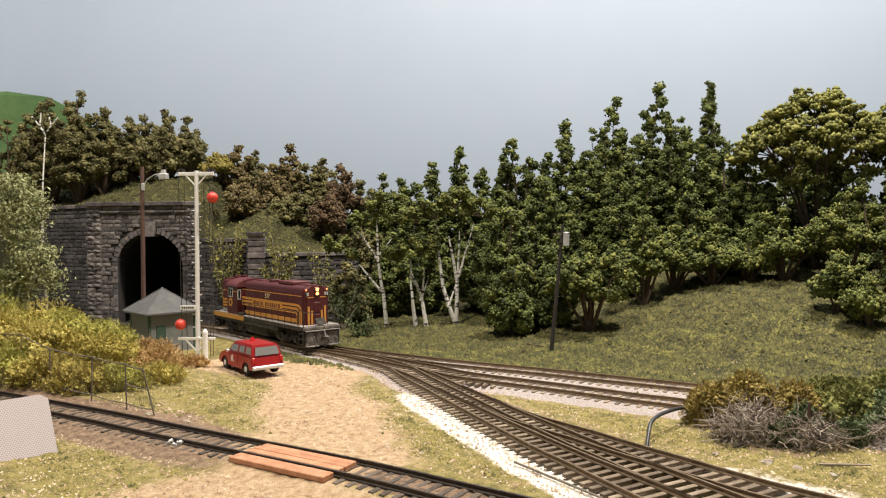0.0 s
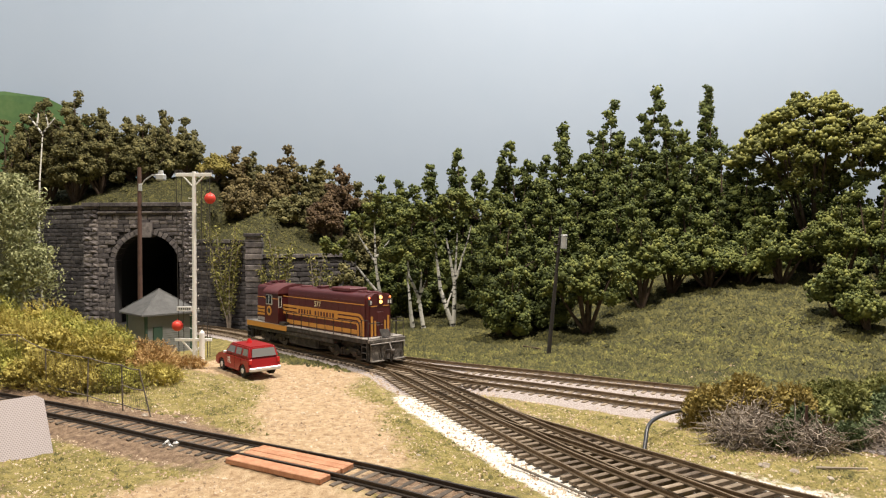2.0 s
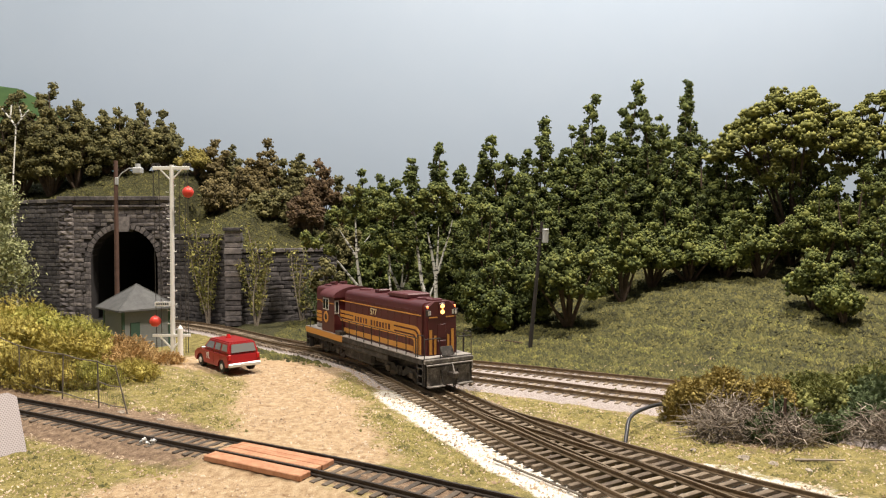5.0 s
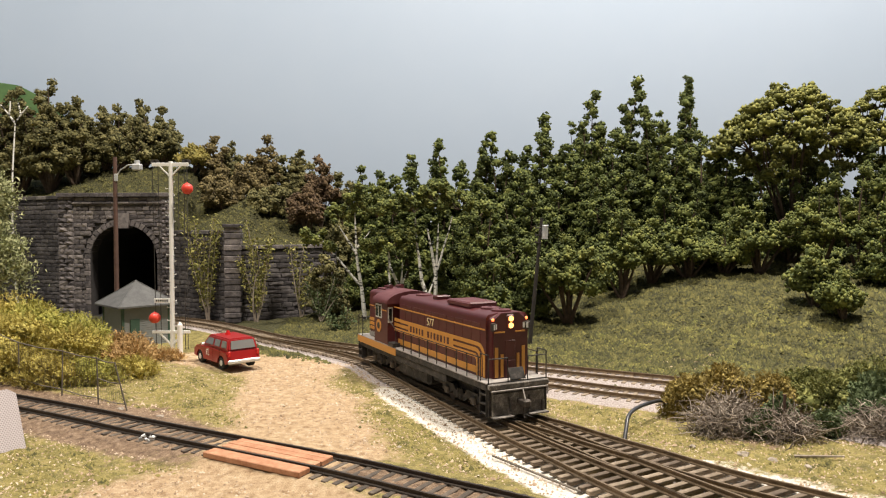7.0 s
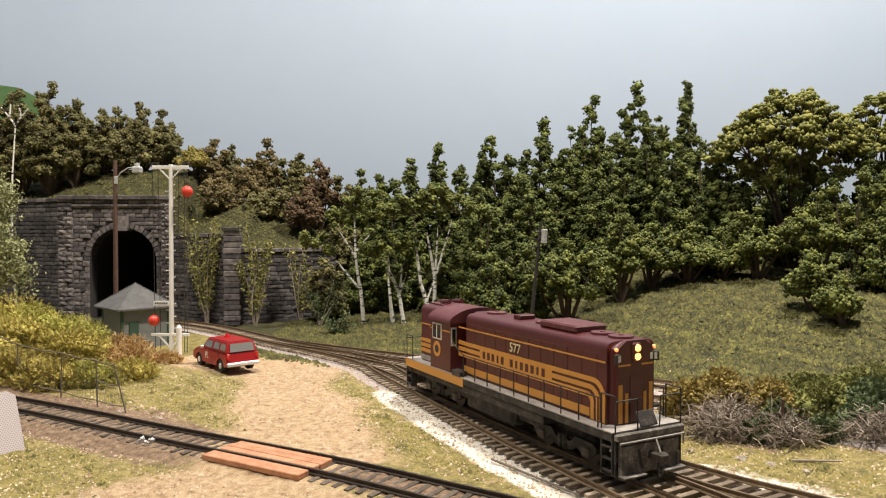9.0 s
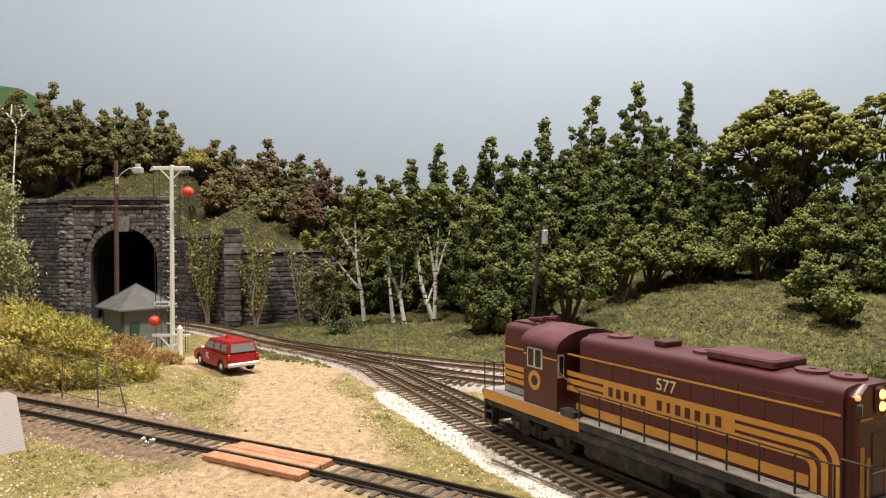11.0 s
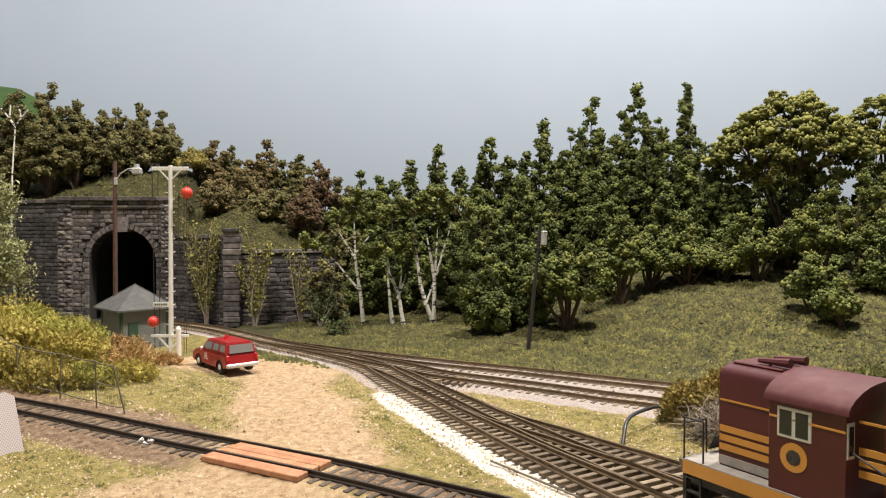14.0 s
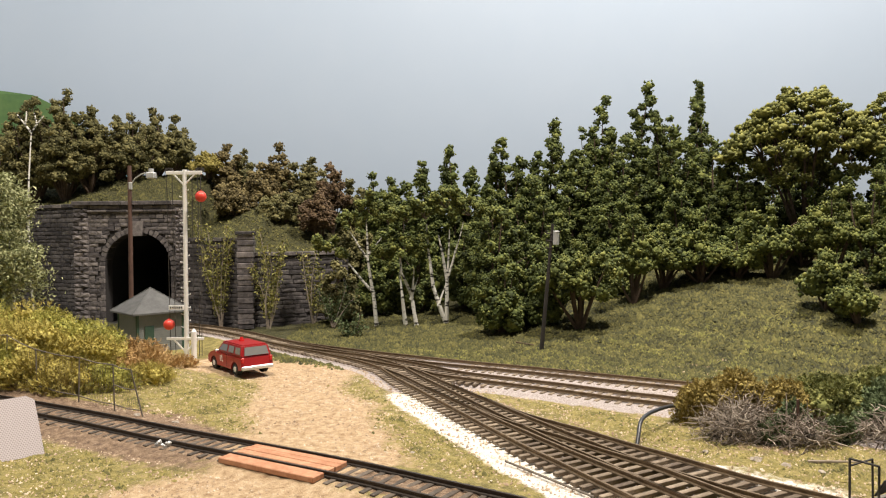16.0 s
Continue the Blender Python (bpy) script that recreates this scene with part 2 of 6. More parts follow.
def build_ground():
    xs = np.concatenate([np.arange(-900, -420, 20), np.arange(-420, 420, 3.5), np.arange(420, 901, 20)])
    ys = np.concatenate([np.arange(-400, 180, 20), np.arange(180, 890, 3.5), np.arange(890, 1101, 9)])
    X, Y = np.meshgrid(xs, ys)
    Z = height(X, Y)
    dmin = np.full(X.shape, 1e9)
    for P in LINES:
        dmin = np.minimum(dmin, nearest(P, X, Y)[0])
    ds, _ = nearest(SIDING, X, Y)
    flat = smooth01(34, 20, dmin) * (Y < 800)
    Z = Z * (1 - flat) + (-4.9) * flat
    flat = smooth01(26, 13, ds)
    Z = Z * (1 - flat) + (-2.55) * flat
    spur = np.minimum(nearest(SPUR, X, Y)[0], nearest(FAR, X, Y)[0])
    flat = smooth01(24, 14, spur) * smooth01(24, 34, np.minimum(nearest(MAIN, X, Y)[0], nearest(RIGHT, X, Y)[0]))
    Z = Z * (1 - flat) + (-2.75) * flat
    rng = np.random.default_rng(4)
    Z += rng.normal(0, 0.28, Z.shape) * (dmin > 22)
    ny, nx = X.shape
    idx = np.arange(nx * ny).reshape(ny, nx)
    faces = np.stack([idx[:-1, :-1], idx[:-1, 1:], idx[1:, 1:], idx[1:, :-1]], -1).reshape(-1, 4)
    mid = (X + Y * 0)[:-1, :-1].reshape(-1), Y[:-1, :-1].reshape(-1)
    mouth = (np.abs(mid[0] + 361) < 46) & (mid[1] > 798) & (mid[1] < 822)
    faces = faces[~mouth]
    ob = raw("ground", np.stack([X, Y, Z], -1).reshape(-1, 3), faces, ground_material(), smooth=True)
    tagged(ob, "scenic ground of green and yellow turf, bare dirt and ballast", "ground", "", "structure")
    dn, sn = nearest(NEAR, X, Y)
    dm, sm = nearest(MAIN, X, Y)
    left_of = np.minimum(np.where(sn < 0, dn, 1e3), np.where((sm < 0) & (Y > 430), dm, 1e3))
    dr, sr = nearest(RIGHT, X, Y)
    right_of = np.where(sr > 0, dr, 1e3)

    def blob(cx, cy, rx, ry, p=1.0):
        return p * np.exp(-((X - cx) / rx) ** 2 - ((Y - cy) / ry) ** 2)
    cover = {
        # where the turf with painted-in tree shade lies
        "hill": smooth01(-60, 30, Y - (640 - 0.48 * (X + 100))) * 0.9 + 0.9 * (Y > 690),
        "dirt": bare(X, Y) * 0.95,
        "brown": np.clip(smooth01(42, 18, ds) * smooth01(-60, -140, X) * 0.75 + smooth01(15, 9, ds) * 0.8 + blob(140, 325, 50, 22, 0.5) + blob(-230, 400, 70, 18, 0.5) + blob(-165, 385, 30, 12, 0.5), 0, 1),
        "sand": (Y < 700) * np.clip(smooth01(37, 19, left_of) * smooth01(462, 415, Y) * 1.0 + 0.75 * smooth01(24, 16, right_of) * (Y < 420) * (Y > 240) + 0.5 * smooth01(46, 20, right_of) * (Y < 300), 0, 1),
        "gravel": (Y < 790) * np.clip(smooth01(25, 16, dmin) * (0.25 + smooth01(430, 470, Y)) + smooth01(27, 17, spur) * 1.0, 0, 1),
    }
    for k, v in cover.items():
        at = ob.data.attributes.new(k, "FLOAT", "POINT")
        at.data.foreach_set("value", v.reshape(-1).astype(np.float32))
    return ob


GROUND = build_ground()


def land_z(x, y):
    return float(height(np.array([x]), np.array([y]))[0])


# ---------------------------------------------------------------- tracks
RAIL_SHAPE = [(-1.0, -2.2), (1.0, -2.2), (0.9, -1.9), (0.25, -1.6), (0.25, -0.75), (0.5, -0.55), (0.5, 0.0), (-0.5, 0.0), (-0.5, -0.55), (-0.25, -0.75),
              (-0.25, -1.6), (-0.9, -1.9)]


def offset(P, d):
    t = np.gradient(P, axis=0)
    t /= np.linalg.norm(t, axis=1)[:, None]
    return P + np.stack([-t[:, 1], t[:, 0]], 1) * d


def rail(P, mat, parent, z=0.0):
    t = np.gradient(P, axis=0)
    t /= np.linalg.norm(t, axis=1)[:, None]
    nrm = np.stack([-t[:, 1], t[:, 0]], 1)
    k = len(RAIL_SHAPE)
    verts = [(p[0] + n[0] * a, p[1] + n[1] * a, b + z) for p, n in zip(P, nrm) for a, b in RAIL_SHAPE]
    faces = [(i * k + j, i * k + (j + 1) % k, (i + 1) * k + (j + 1) % k, (i + 1) * k + j) for i in range(len(P) - 1) for j in range(k)]
    faces += [tuple(range(k))[::-1], tuple((len(P) - 1) * k + j for j in range(k))]
    return raw("rail", verts, faces, mat, parent)


def tie_mesh(name, mat, length=29.5, width=2.5):
    bm = B()
    box(bm, 0, 0, -3.1, length, width, 1.8, 0.22)
    return to_mesh(name, bm, mat)


def track(name, P, label, tie, rail_mat, skip=(), wide=(), step=6.0, z=0.0, rails=(8.25, -8.25), start=0.0):
    """Two rails on ties; wide: lines whose ties these ones carry too; skip: lines that carry the ties here."""
    top = tagged(new(name), label, "railway track", "tracks")
    for d in rails:
        rail(offset(P, d)[int(start / 2):], rail_mat, top, z)
    t = np.gradient(P, axis=0)
    t /= np.linalg.norm(t, axis=1)[:, None]
    rnd = random.Random(len(P))
    s = 3.0
    while s < 2 * (len(P) - 1):
        i = int(s / 2)
        p, tt = P[i], t[i]
        s += step
        if any(np.min(np.linalg.norm(Q - p, axis=1)) < 31 and np.argmin(np.linalg.norm(Q - p, axis=1)) not in (0,) for Q in skip):
            continue
        lo, hi = -14.7, 14.7
        n = np.array([-tt[1], tt[0]])
        for Q in wide:
            rel = Q - p
            ok = (np.abs(rel @ tt) < 2.5) & (np.abs(rel @ n) < 31)
            if ok.any():
                off = float((rel @ n)[ok][0])
                lo, hi = min(lo, off - 14.7), max(hi, off + 14.7)
        ob = new("tie", tie)
        ob.parent = top
        c = p + n * (lo + hi) / 2
        a = math.degrees(math.atan2(n[1], n[0])) + rnd.uniform(-1.5, 1.5)
        ob.matrix_basis = pose(c[0] * U, c[1] * U, (z + rnd.uniform(-0.12, 0.05)) * U, 0, 0, a) @ Matrix.Diagonal(((hi - lo) / 29.5, 1, 1, 1))
    return top


TIE, TIE_DARK = tie_mesh("tie", M_TIE), tie_mesh("tie", M_TIE_DARK)


def ballast(P, width, seed, name="ballast", label="fine grey stone ballast under the track"):
    """Loose stones between and beside the ties."""
    rng = np.random.default_rng(seed)
    n = int(len(P) * 2 * width * 0.16)
    i = rng.integers(2, len(P) - 2, n)
    t = np.gradient(P, axis=0)[i]
    t /= np.linalg.norm(t, axis=1)[:, None]
    off = rng.normal(0, width * 0.38, n)
    p = P[i] + np.stack([-t[:, 1], t[:, 0]], 1) * off[:, None] + rng.uniform(-1, 1, (n, 2))
    keep = p[:, 1] > 180
    p = p[keep]
    n = len(p)
    r = rng.uniform(0.25, 0.6, n)
    oct_v = np.array([(1, 0, 0), (0, 1, 0), (-1, 0, 0), (0, -1, 0), (0, 0, 0.9), (0, 0, -0.9)])
    oct_f = np.array([(0, 1, 4), (1, 2, 4), (2, 3, 4), (3, 0, 4), (1, 0, 5), (2, 1, 5), (3, 2, 5), (0, 3, 5)])
    jit = rng.uniform(0.6, 1.35, (n, 6, 3))
    z = -4.1 - 1.0 * smooth01(width * 0.55, width * 1.0, np.abs(off[keep])) + rng.uniform(-0.3, 0.5, n)
    v = oct_v[None] * jit * r[:, None, None] + np.stack([p[:, 0], p[:, 1], z], 1)[:, None, :]
    f = oct_f[None] + (np.arange(n) * 6)[:, None, None]
    ob = raw(name, v.reshape(-1, 3), f.reshape(-1, 3), M_BALLAST)
    return tagged(ob, label, "ballast", "", "stuff")


track("railway_track", MAIN, "weathered model railway track curving from the tunnel", TIE, M_RAIL, wide=(NEAR, RIGHT, SPUR, FAR))
track("railway_track", NEAR, "branch of a model railway turnout with brown ties", TIE, M_RAIL, skip=(MAIN,), wide=())
track("railway_track", RIGHT, "brown-railed branch track curving away from the turnout", TIE, M_RAIL, skip=(MAIN,))
track("railway_track", SPUR, "spur track on pinkish grey ballast", TIE, M_RAIL, skip=(MAIN,), wide=(FAR,))
track("railway_track", FAR, "spur track along the foot of the wooded hill", TIE, M_RAIL, skip=(MAIN, SPUR))
track("railway_track", SIDING, "black siding track with dark rails and ties", TIE_DARK, M_RAIL_DARK)
for k, (P, w) in enumerate(((MAIN, 17), (SPUR, 17), (FAR, 16))):
    ballast(P, w, 11 + k)


# ---------------------------------------------------------------- backdrop and room
def build_backdrop():
    pts = spline([(-1500, 300), (-1150, 700), (-850, 1000), (-500, 1075), (0, 1085), (500, 1085), (900, 1000), (1200, 700), (1500, 300)], 30)
    n = len(pts)
    out = offset(pts, 12)
    v = [(p[0], p[1], z) for z in (-60, 1500) for p in pts] + [(p[0], p[1], z) for z in (-60, 1500) for p in out]
    f = []
    for i in range(n - 1):
        f += [(i, i + 1, n + i + 1, n + i), (2 * n + i, 3 * n + i, 3 * n + i + 1, 2 * n + i + 1), (n + i, n + i + 1, 3 * n + i + 1, 3 * n + i)]
    ob = raw("backdrop", v, f, M_SKY, smooth=True)
    tagged(ob, "curved backdrop wall painted pale grey-blue as sky", "backdrop", "", "structure")


build_backdrop()


# ---------------------------------------------------------------- tunnel portal and stone walls
M_STONE = varied("dark_cut_stone", [(0.035, 0.031, 0.033), (0.105, 0.093, 0.093), (0.24, 0.212, 0.20)], 220, 0.9, 0, 0.5, 900, spread=0.35)
M_STONE_FAR = varied("dark_coursed_stone", [(0.025, 0.022, 0.023), (0.065, 0.058, 0.058), (0.15, 0.135, 0.13)], 160, 0.9, 0, 0.5, 900, spread=0.35, island=True)
M_JOINT = varied("sooty_mortar", [(0.02, 0.018, 0.018), (0.05, 0.045, 0.044)], 200, 0.95)
M_LINING = varied("near_black_tunnel_lining", [(0.006, 0.006, 0.006), (0.016, 0.015, 0.015)], 60, 0.95)


def stone_shape(seed):
    """A rough-faced block one unit in size, its face towards -y."""
    rng = np.random.default_rng(seed)
    bm = B()
    box(bm, 0, 0, 0, 1, 1, 1, 0.07)
    bmesh.ops.poke(bm, faces=[f for f in bm.faces if f.normal.y < -0.9], offset=0.0)
    for v in bm.verts:
        if v.co.y < -0.4:
            v.co.y += rng.uniform(-0.12, 0.12) - (0.18 if abs(v.co.x) < 0.3 and abs(v.co.z) < 0.3 else 0)
            v.co.x += rng.uniform(-0.03, 0.03)
            v.co.z += rng.uniform(-0.04, 0.04)
    return bm


STONES = [to_mesh("stone", stone_shape(k), M_STONE) for k in range(8)]


def courses(w, h, rng, lo=5.5, hi=12.0, course=4.4):
    """Rows of blocks over a wall w by h: centre x, centre z, width, height."""
    z = 0.0
    while z < h - 1:
        ch = min(course * rng.uniform(0.85, 1.2), h - z)
        x = -rng.uniform(0, 5)
        while x < w:
            bw = rng.uniform(lo, hi)
            a, b = max(0, x), min(w, x + bw)
            if b - a > 1.2:
                yield (a + b) / 2, z + ch / 2, b - a, ch
            x += bw
        z += ch


def joined_stones(name, rows, depth, parent, mat, seed, label=""):
    """Many blocks in one mesh, their faces towards -y; rows: x, z, w, h."""
    rng = np.random.default_rng(seed)
    vs, fs = [], []
    shapes = []
    for k in range(6):
        bm = stone_shape(40 + k)
        bm.verts.index_update()
        shapes.append((np.array([v.co[:] for v in bm.verts]), [[v.index for v in f.verts] for f in bm.faces]))
        bm.free()
    base = 0
    for x, z, w, h in rows:
        V, F = shapes[rng.integers(6)]
        p = V * (w - 0.5, depth, h - 0.5) + (x, rng.normal(0, 0.25), z)
        vs.append(p)
        fs += [[i + base for i in f] for f in F]
        base += len(V)
    ob = raw(name, np.vstack(vs), fs, mat, parent)
    return tagged(ob, label, "", "", "stuff")


def wall(name, label, a, b, z0, z1, thick, seed, cap=4.0):
    """A coursed stone wall from a to b in plan, with a capping course."""
    a, b = Vector(a), Vector(b)
    d = b - a
    w = d.length
    top = thing(name, label, "stone wall", a.x, a.y, z0, math.degrees(math.atan2(d.y, d.x)), "", "structure")
    h = z1 - z0
    bm = B()
    box(bm, w / 2, thick / 2 + 0.6, h / 2 - 0.3, w, thick, h - 0.6)
    part("wall_core", bm, M_JOINT, top)
    rng = np.random.default_rng(seed)
    joined_stones("stone_courses", list(courses(w, h - cap, rng, 9, 20, 4.6)), 2.4, top, M_STONE_FAR, seed)
    x = 0.0
    while x < w - 1:
        bw = min(rng.uniform(14, 22), w - x)
        bm = B()
        box(bm, x + bw / 2, thick / 2 - 1.2, h - cap / 2 + 0.2, bw - 0.4, thick + 3.2, cap, 0.4)
        part("capstone", bm, M_STONE, top)
        x += bw
    return top


def build_portal():
    X0, Y0, HALF, SPRING, RAD = -361.0, 800.0, 38.0, 61.0, 38.0
    portal = thing("tunnel_portal", "dark grey cut-stone tunnel portal with arched mouth", "tunnel portal", X0, Y0, -5, 0, "", "structure")
    left, right, high = -56, 48, 136
    rim = [(-HALF, 0)] + [(-RAD * math.cos(a), SPRING + 5 + RAD * math.sin(a)) for a in np.linspace(0, math.pi, 17)] + [(HALF, 0)]
    bm = B()
    prism(bm, [(left, 0)] + rim + [(right, 0), (right, high), (left, high)], 1.0, 18.0)
    part("portal_core", bm, M_JOINT, portal)
    rng = np.random.default_rng(9)
    count = 0
    for x, z, w, h in courses(right - left, high - 1, rng, 6.5, 13, 4.9):
        x += left
        edge = HALF + 4.6
        inside = abs(x) - w / 2 < edge and z < SPRING + 5 if z < SPRING + 5 else math.hypot(max(0, abs(x) - w / 2), z - SPRING - 5) < RAD + 5
        if inside:
            if z < SPRING + 5 and abs(x) + w / 2 > edge + 1.5:
                s = math.copysign(1, x)
                lo = edge
                hi = abs(x) + w / 2
                x, w = s * (lo + hi) / 2, hi - lo
            else:
                continue
        ob = new("stone", STONES[count % 8])
        ob.parent = portal
        ob.matrix_basis = pose(x * U, (0.6 + rng.normal(0, 0.25)) * U, z * U) @ Matrix.Diagonal(((w - 0.5) * U * 1000, 2.6, (h - 0.45), 1))
        count += 1
    # ring of wedge stones and jambs
    n = 23
    for k in range(n):
        a0, a1 = math.pi * k / n + 0.012, math.pi * (k + 1) / n - 0.012
        out = RAD + 5.6 + (1.0 if k % 2 else 0)
        bm = B()
        prism(bm, [(-RAD * math.cos(a0), RAD * math.sin(a0)), (-out * math.cos(a0), out * math.sin(a0)), (-out * math.cos(a1), out * math.sin(a1)),
                   (-RAD * math.cos(a1), RAD * math.sin(a1))], -0.9 - 0.4 * (k % 2), 14)
        bmesh.ops.translate(bm, vec=(0, 0, SPRING + 5), verts=bm.verts)
        part("arch_stone", bm, M_STONE, portal)
    bm = B()
    prism(bm, [(-6.2, 100), (6.2, 100), (8.2, 117), (-8.2, 117)], -3.4, 10)
    part("keystone", bm, M_STONE, portal, "plain dark keystone")
    for s in (-1, 1):
        z = 0.0
        k = 0
        while z < SPRING + 5:
            h = min(rng.uniform(5.5, 8), SPRING + 5 - z)
            w = 6.4 if k % 2 else 4.6
            bm = B()
            box(bm, s * (HALF + w / 2 + 0.1), 2.0, z + h / 2, w, 7, h - 0.4, 0.4)
            part("jamb_stone", bm, M_STONE, portal)
            z += h
            k += 1
    # pilasters and coping
    for x, w in ((left - 8, 17), (right + 1, 10)):
        z, k = 0.0, 0
        bm = B()
        box(bm, x, 6.0, high / 2, w - 1, 10, high)
        part("pilaster_core", bm, M_JOINT, portal)
        while z < high - 1:
            h = min(rng.uniform(4.2, 5.8), high - z)
            cut = w * (0.62 if k % 2 else 0.38)
            for x0, x1 in ((x - w / 2, x - w / 2 + cut), (x - w / 2 + cut, x + w / 2)):
                ob = new("pilaster_stone", STONES[(count + k) % 8])
                count += 1
                ob.parent = portal
                ob.matrix_basis = pose((x0 + x1) / 2 * U, (0.4 + rng.normal(0, 0.3)) * U, (z + h / 2) * U) @ Matrix.Diagonal((x1 - x0 - 0.4, 6.0, h - 0.4, 1))
            z += h
            k += 1
    for z, d, h in ((high + 1.4, 3.2, 4.6), (high - 7.5, 1.6, 2.4)):
        x = left - 17.0 if z > high else left
        while x < right + 6:
            w = min(rng.uniform(14, 24), right + 6 - x + 0.5)
            bm = B()
            box(bm, x + w / 2, 6 - d, z, w - 0.4, 16, h, 0.5)
            part("coping_stone", bm, M_STONE, portal)
            x += w
    # near-black lining, closed at its far end
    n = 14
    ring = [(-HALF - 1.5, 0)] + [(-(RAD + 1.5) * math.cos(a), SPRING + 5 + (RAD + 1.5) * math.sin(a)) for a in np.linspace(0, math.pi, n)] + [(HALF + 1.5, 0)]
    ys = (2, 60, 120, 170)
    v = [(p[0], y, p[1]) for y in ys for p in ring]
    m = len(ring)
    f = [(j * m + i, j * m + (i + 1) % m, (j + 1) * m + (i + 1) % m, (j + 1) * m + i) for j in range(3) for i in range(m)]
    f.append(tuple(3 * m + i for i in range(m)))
    raw("tunnel_lining", v, f, M_LINING, portal)
    return portal


build_portal()
wall("wall_west", "dark coursed stone wing wall left of the tunnel mouth".replace("left of", "beside"), (-545, 862), (-433, 804), -5, 132, 8, 21)
wall("wall_east", "dark coursed stone retaining wall beside the tunnel", (-306, 799), (-228, 751), -5, 92, 8, 22)
wall("wall_low", "low dark stone retaining wall against the hill", (-217, 752), (-120, 794), -5, 76, 8, 23)


def build_pier():
    pier = thing("wall_pier", "square dark stone pier with bright worn quoins", "stone pier", -222, 749, -5, 8, "", "structure")
    rng = random.Random(3)
    z, k = 0.0, 0
    while z < 95:
        h = rng.uniform(5, 6.6)
        bm = B()
        box(bm, rng.uniform(-0.4, 0.4), 0, z + h / 2, 16.5 + (k % 2), 15 + (k % 2), h - 0.4, 0.6)
        part("pier_stone", bm, M_STONE, pier)
        z += h
        k += 1
    bm = B()
    box(bm, 0, 0, z + 1.8, 19.5, 18.5, 3.6, 0.6)
    part("pier_cap", bm, M_STONE, pier)


build_pier()


# ---------------------------------------------------------------- trees
def leaf_material(name, cols, rough=0.9):
    return varied(name, cols, 90, rough, 0, 0.5, 1100, spread=0.34, island=True, detail=8.0)


LEAF = {
    "g": leaf_material("green_foam_foliage", [(0.018, 0.027, 0.006), (0.074, 0.096, 0.020), (0.20, 0.215, 0.05)]),
    "f": leaf_material("bright_foam_foliage", [(0.022, 0.033, 0.007), (0.10, 0.12, 0.024), (0.24, 0.245, 0.06)]),
    "o": leaf_material("olive_foam_foliage", [(0.035, 0.036, 0.012), (0.115, 0.107, 0.036), (0.24, 0.21, 0.085)]),
    "b": leaf_material("brown_green_foam_foliage", [(0.045, 0.036, 0.014), (0.13, 0.10, 0.038), (0.25, 0.20, 0.085)]),
    "r": leaf_material("russet_foam_foliage", [(0.045, 0.026, 0.014), (0.105, 0.066, 0.032), (0.17, 0.115, 0.055)]),
    "y": leaf_material("yellow_green_foam_foliage", [(0.10, 0.085, 0.02), (0.21, 0.18, 0.04), (0.32, 0.26, 0.07)]),
    "u": leaf_material("golden_green_foam_foliage", [(0.05, 0.055, 0.012), (0.15, 0.155, 0.034), (0.30, 0.285, 0.075)]),
}
M_BARK = varied("brown_bark", [(0.035, 0.022, 0.015), (0.09, 0.06, 0.04), (0.15, 0.11, 0.08)], 250, 0.9, 0, 0.3)


def icosphere(n):
    bm = B()
    bmesh.ops.create_icosphere(bm, subdivisions=n, radius=1.0)
    v = np.array([x.co[:] for x in bm.verts])
    f = np.array([[x.index for x in q.verts] for q in bm.faces])
    bm.free()
    return v, f


ICO1 = icosphere(1)


BUD_V = np.array([(1, 0, 0), (0, 1, 0), (-1, 0, 0), (0, -1, 0), (0, 0, 1), (0, 0, -1)], float)
BUD_F = np.array([(0, 1, 4), (1, 2, 4), (2, 3, 4), (3, 0, 4), (1, 0, 5), (2, 1, 5), (3, 2, 5), (0, 3, 5)])


def clumps(puffs, rng, buds=28, bud=0.24):
    """Foam foliage: a rough core set all over with small crumbs. puffs: rows of x, y, z, radius, flatness."""
    V, F = ICO1
    vs, fs, base = [], [], 0
    for x, y, z, r, flat in puffs:
        p = V * (r * 0.80 * rng.uniform(0.8, 1.15, (len(V), 1))) * (1, 1, flat)
        vs.append(p + (x, y, z))
        fs.append(F + base)
        base += len(V)
        d = rng.normal(0, 1, (buds, 3))
        d[:, 2] += 0.25
        d /= np.linalg.norm(d, axis=1)[:, None]
        c = d * (r * rng.uniform(0.7, 1.08, (buds, 1))) * (1, 1, flat) + (x, y, z)
        size = r * bud * rng.uniform(0.55, 1.35, (buds, 1, 1))
        q = BUD_V[None] * size * rng.uniform(0.6, 1.4, (buds, 6, 3))
        vs.append((q + c[:, None, :]).reshape(-1, 3))
        fs.append((BUD_F[None] + (np.arange(buds) * 6)[:, None, None]).reshape(-1, 3) + base)
        base += buds * 6
    return np.vstack(vs), np.vstack(fs)


def limb(bm, a, b, r0, r1, rng, bend=0.1, steps=4, seg=6):
    """A tapered, slightly crooked branch."""
    a, b = np.array(a, float), np.array(b, float)
    n = np.linalg.norm(b - a)
    off = rng.normal(0, bend * n, 3)
    prev = a
    for i in range(1, steps + 1):
        t = i / steps
        p = a + (b - a) * t + off * t * (1 - t) * 2
        q = prev - (p - prev) * 0.04
        rod(bm, q, p, r0 + (r1 - r0) * (i - 1) / steps, r0 + (r1 - r0) * t, seg)
        prev = p
    return prev


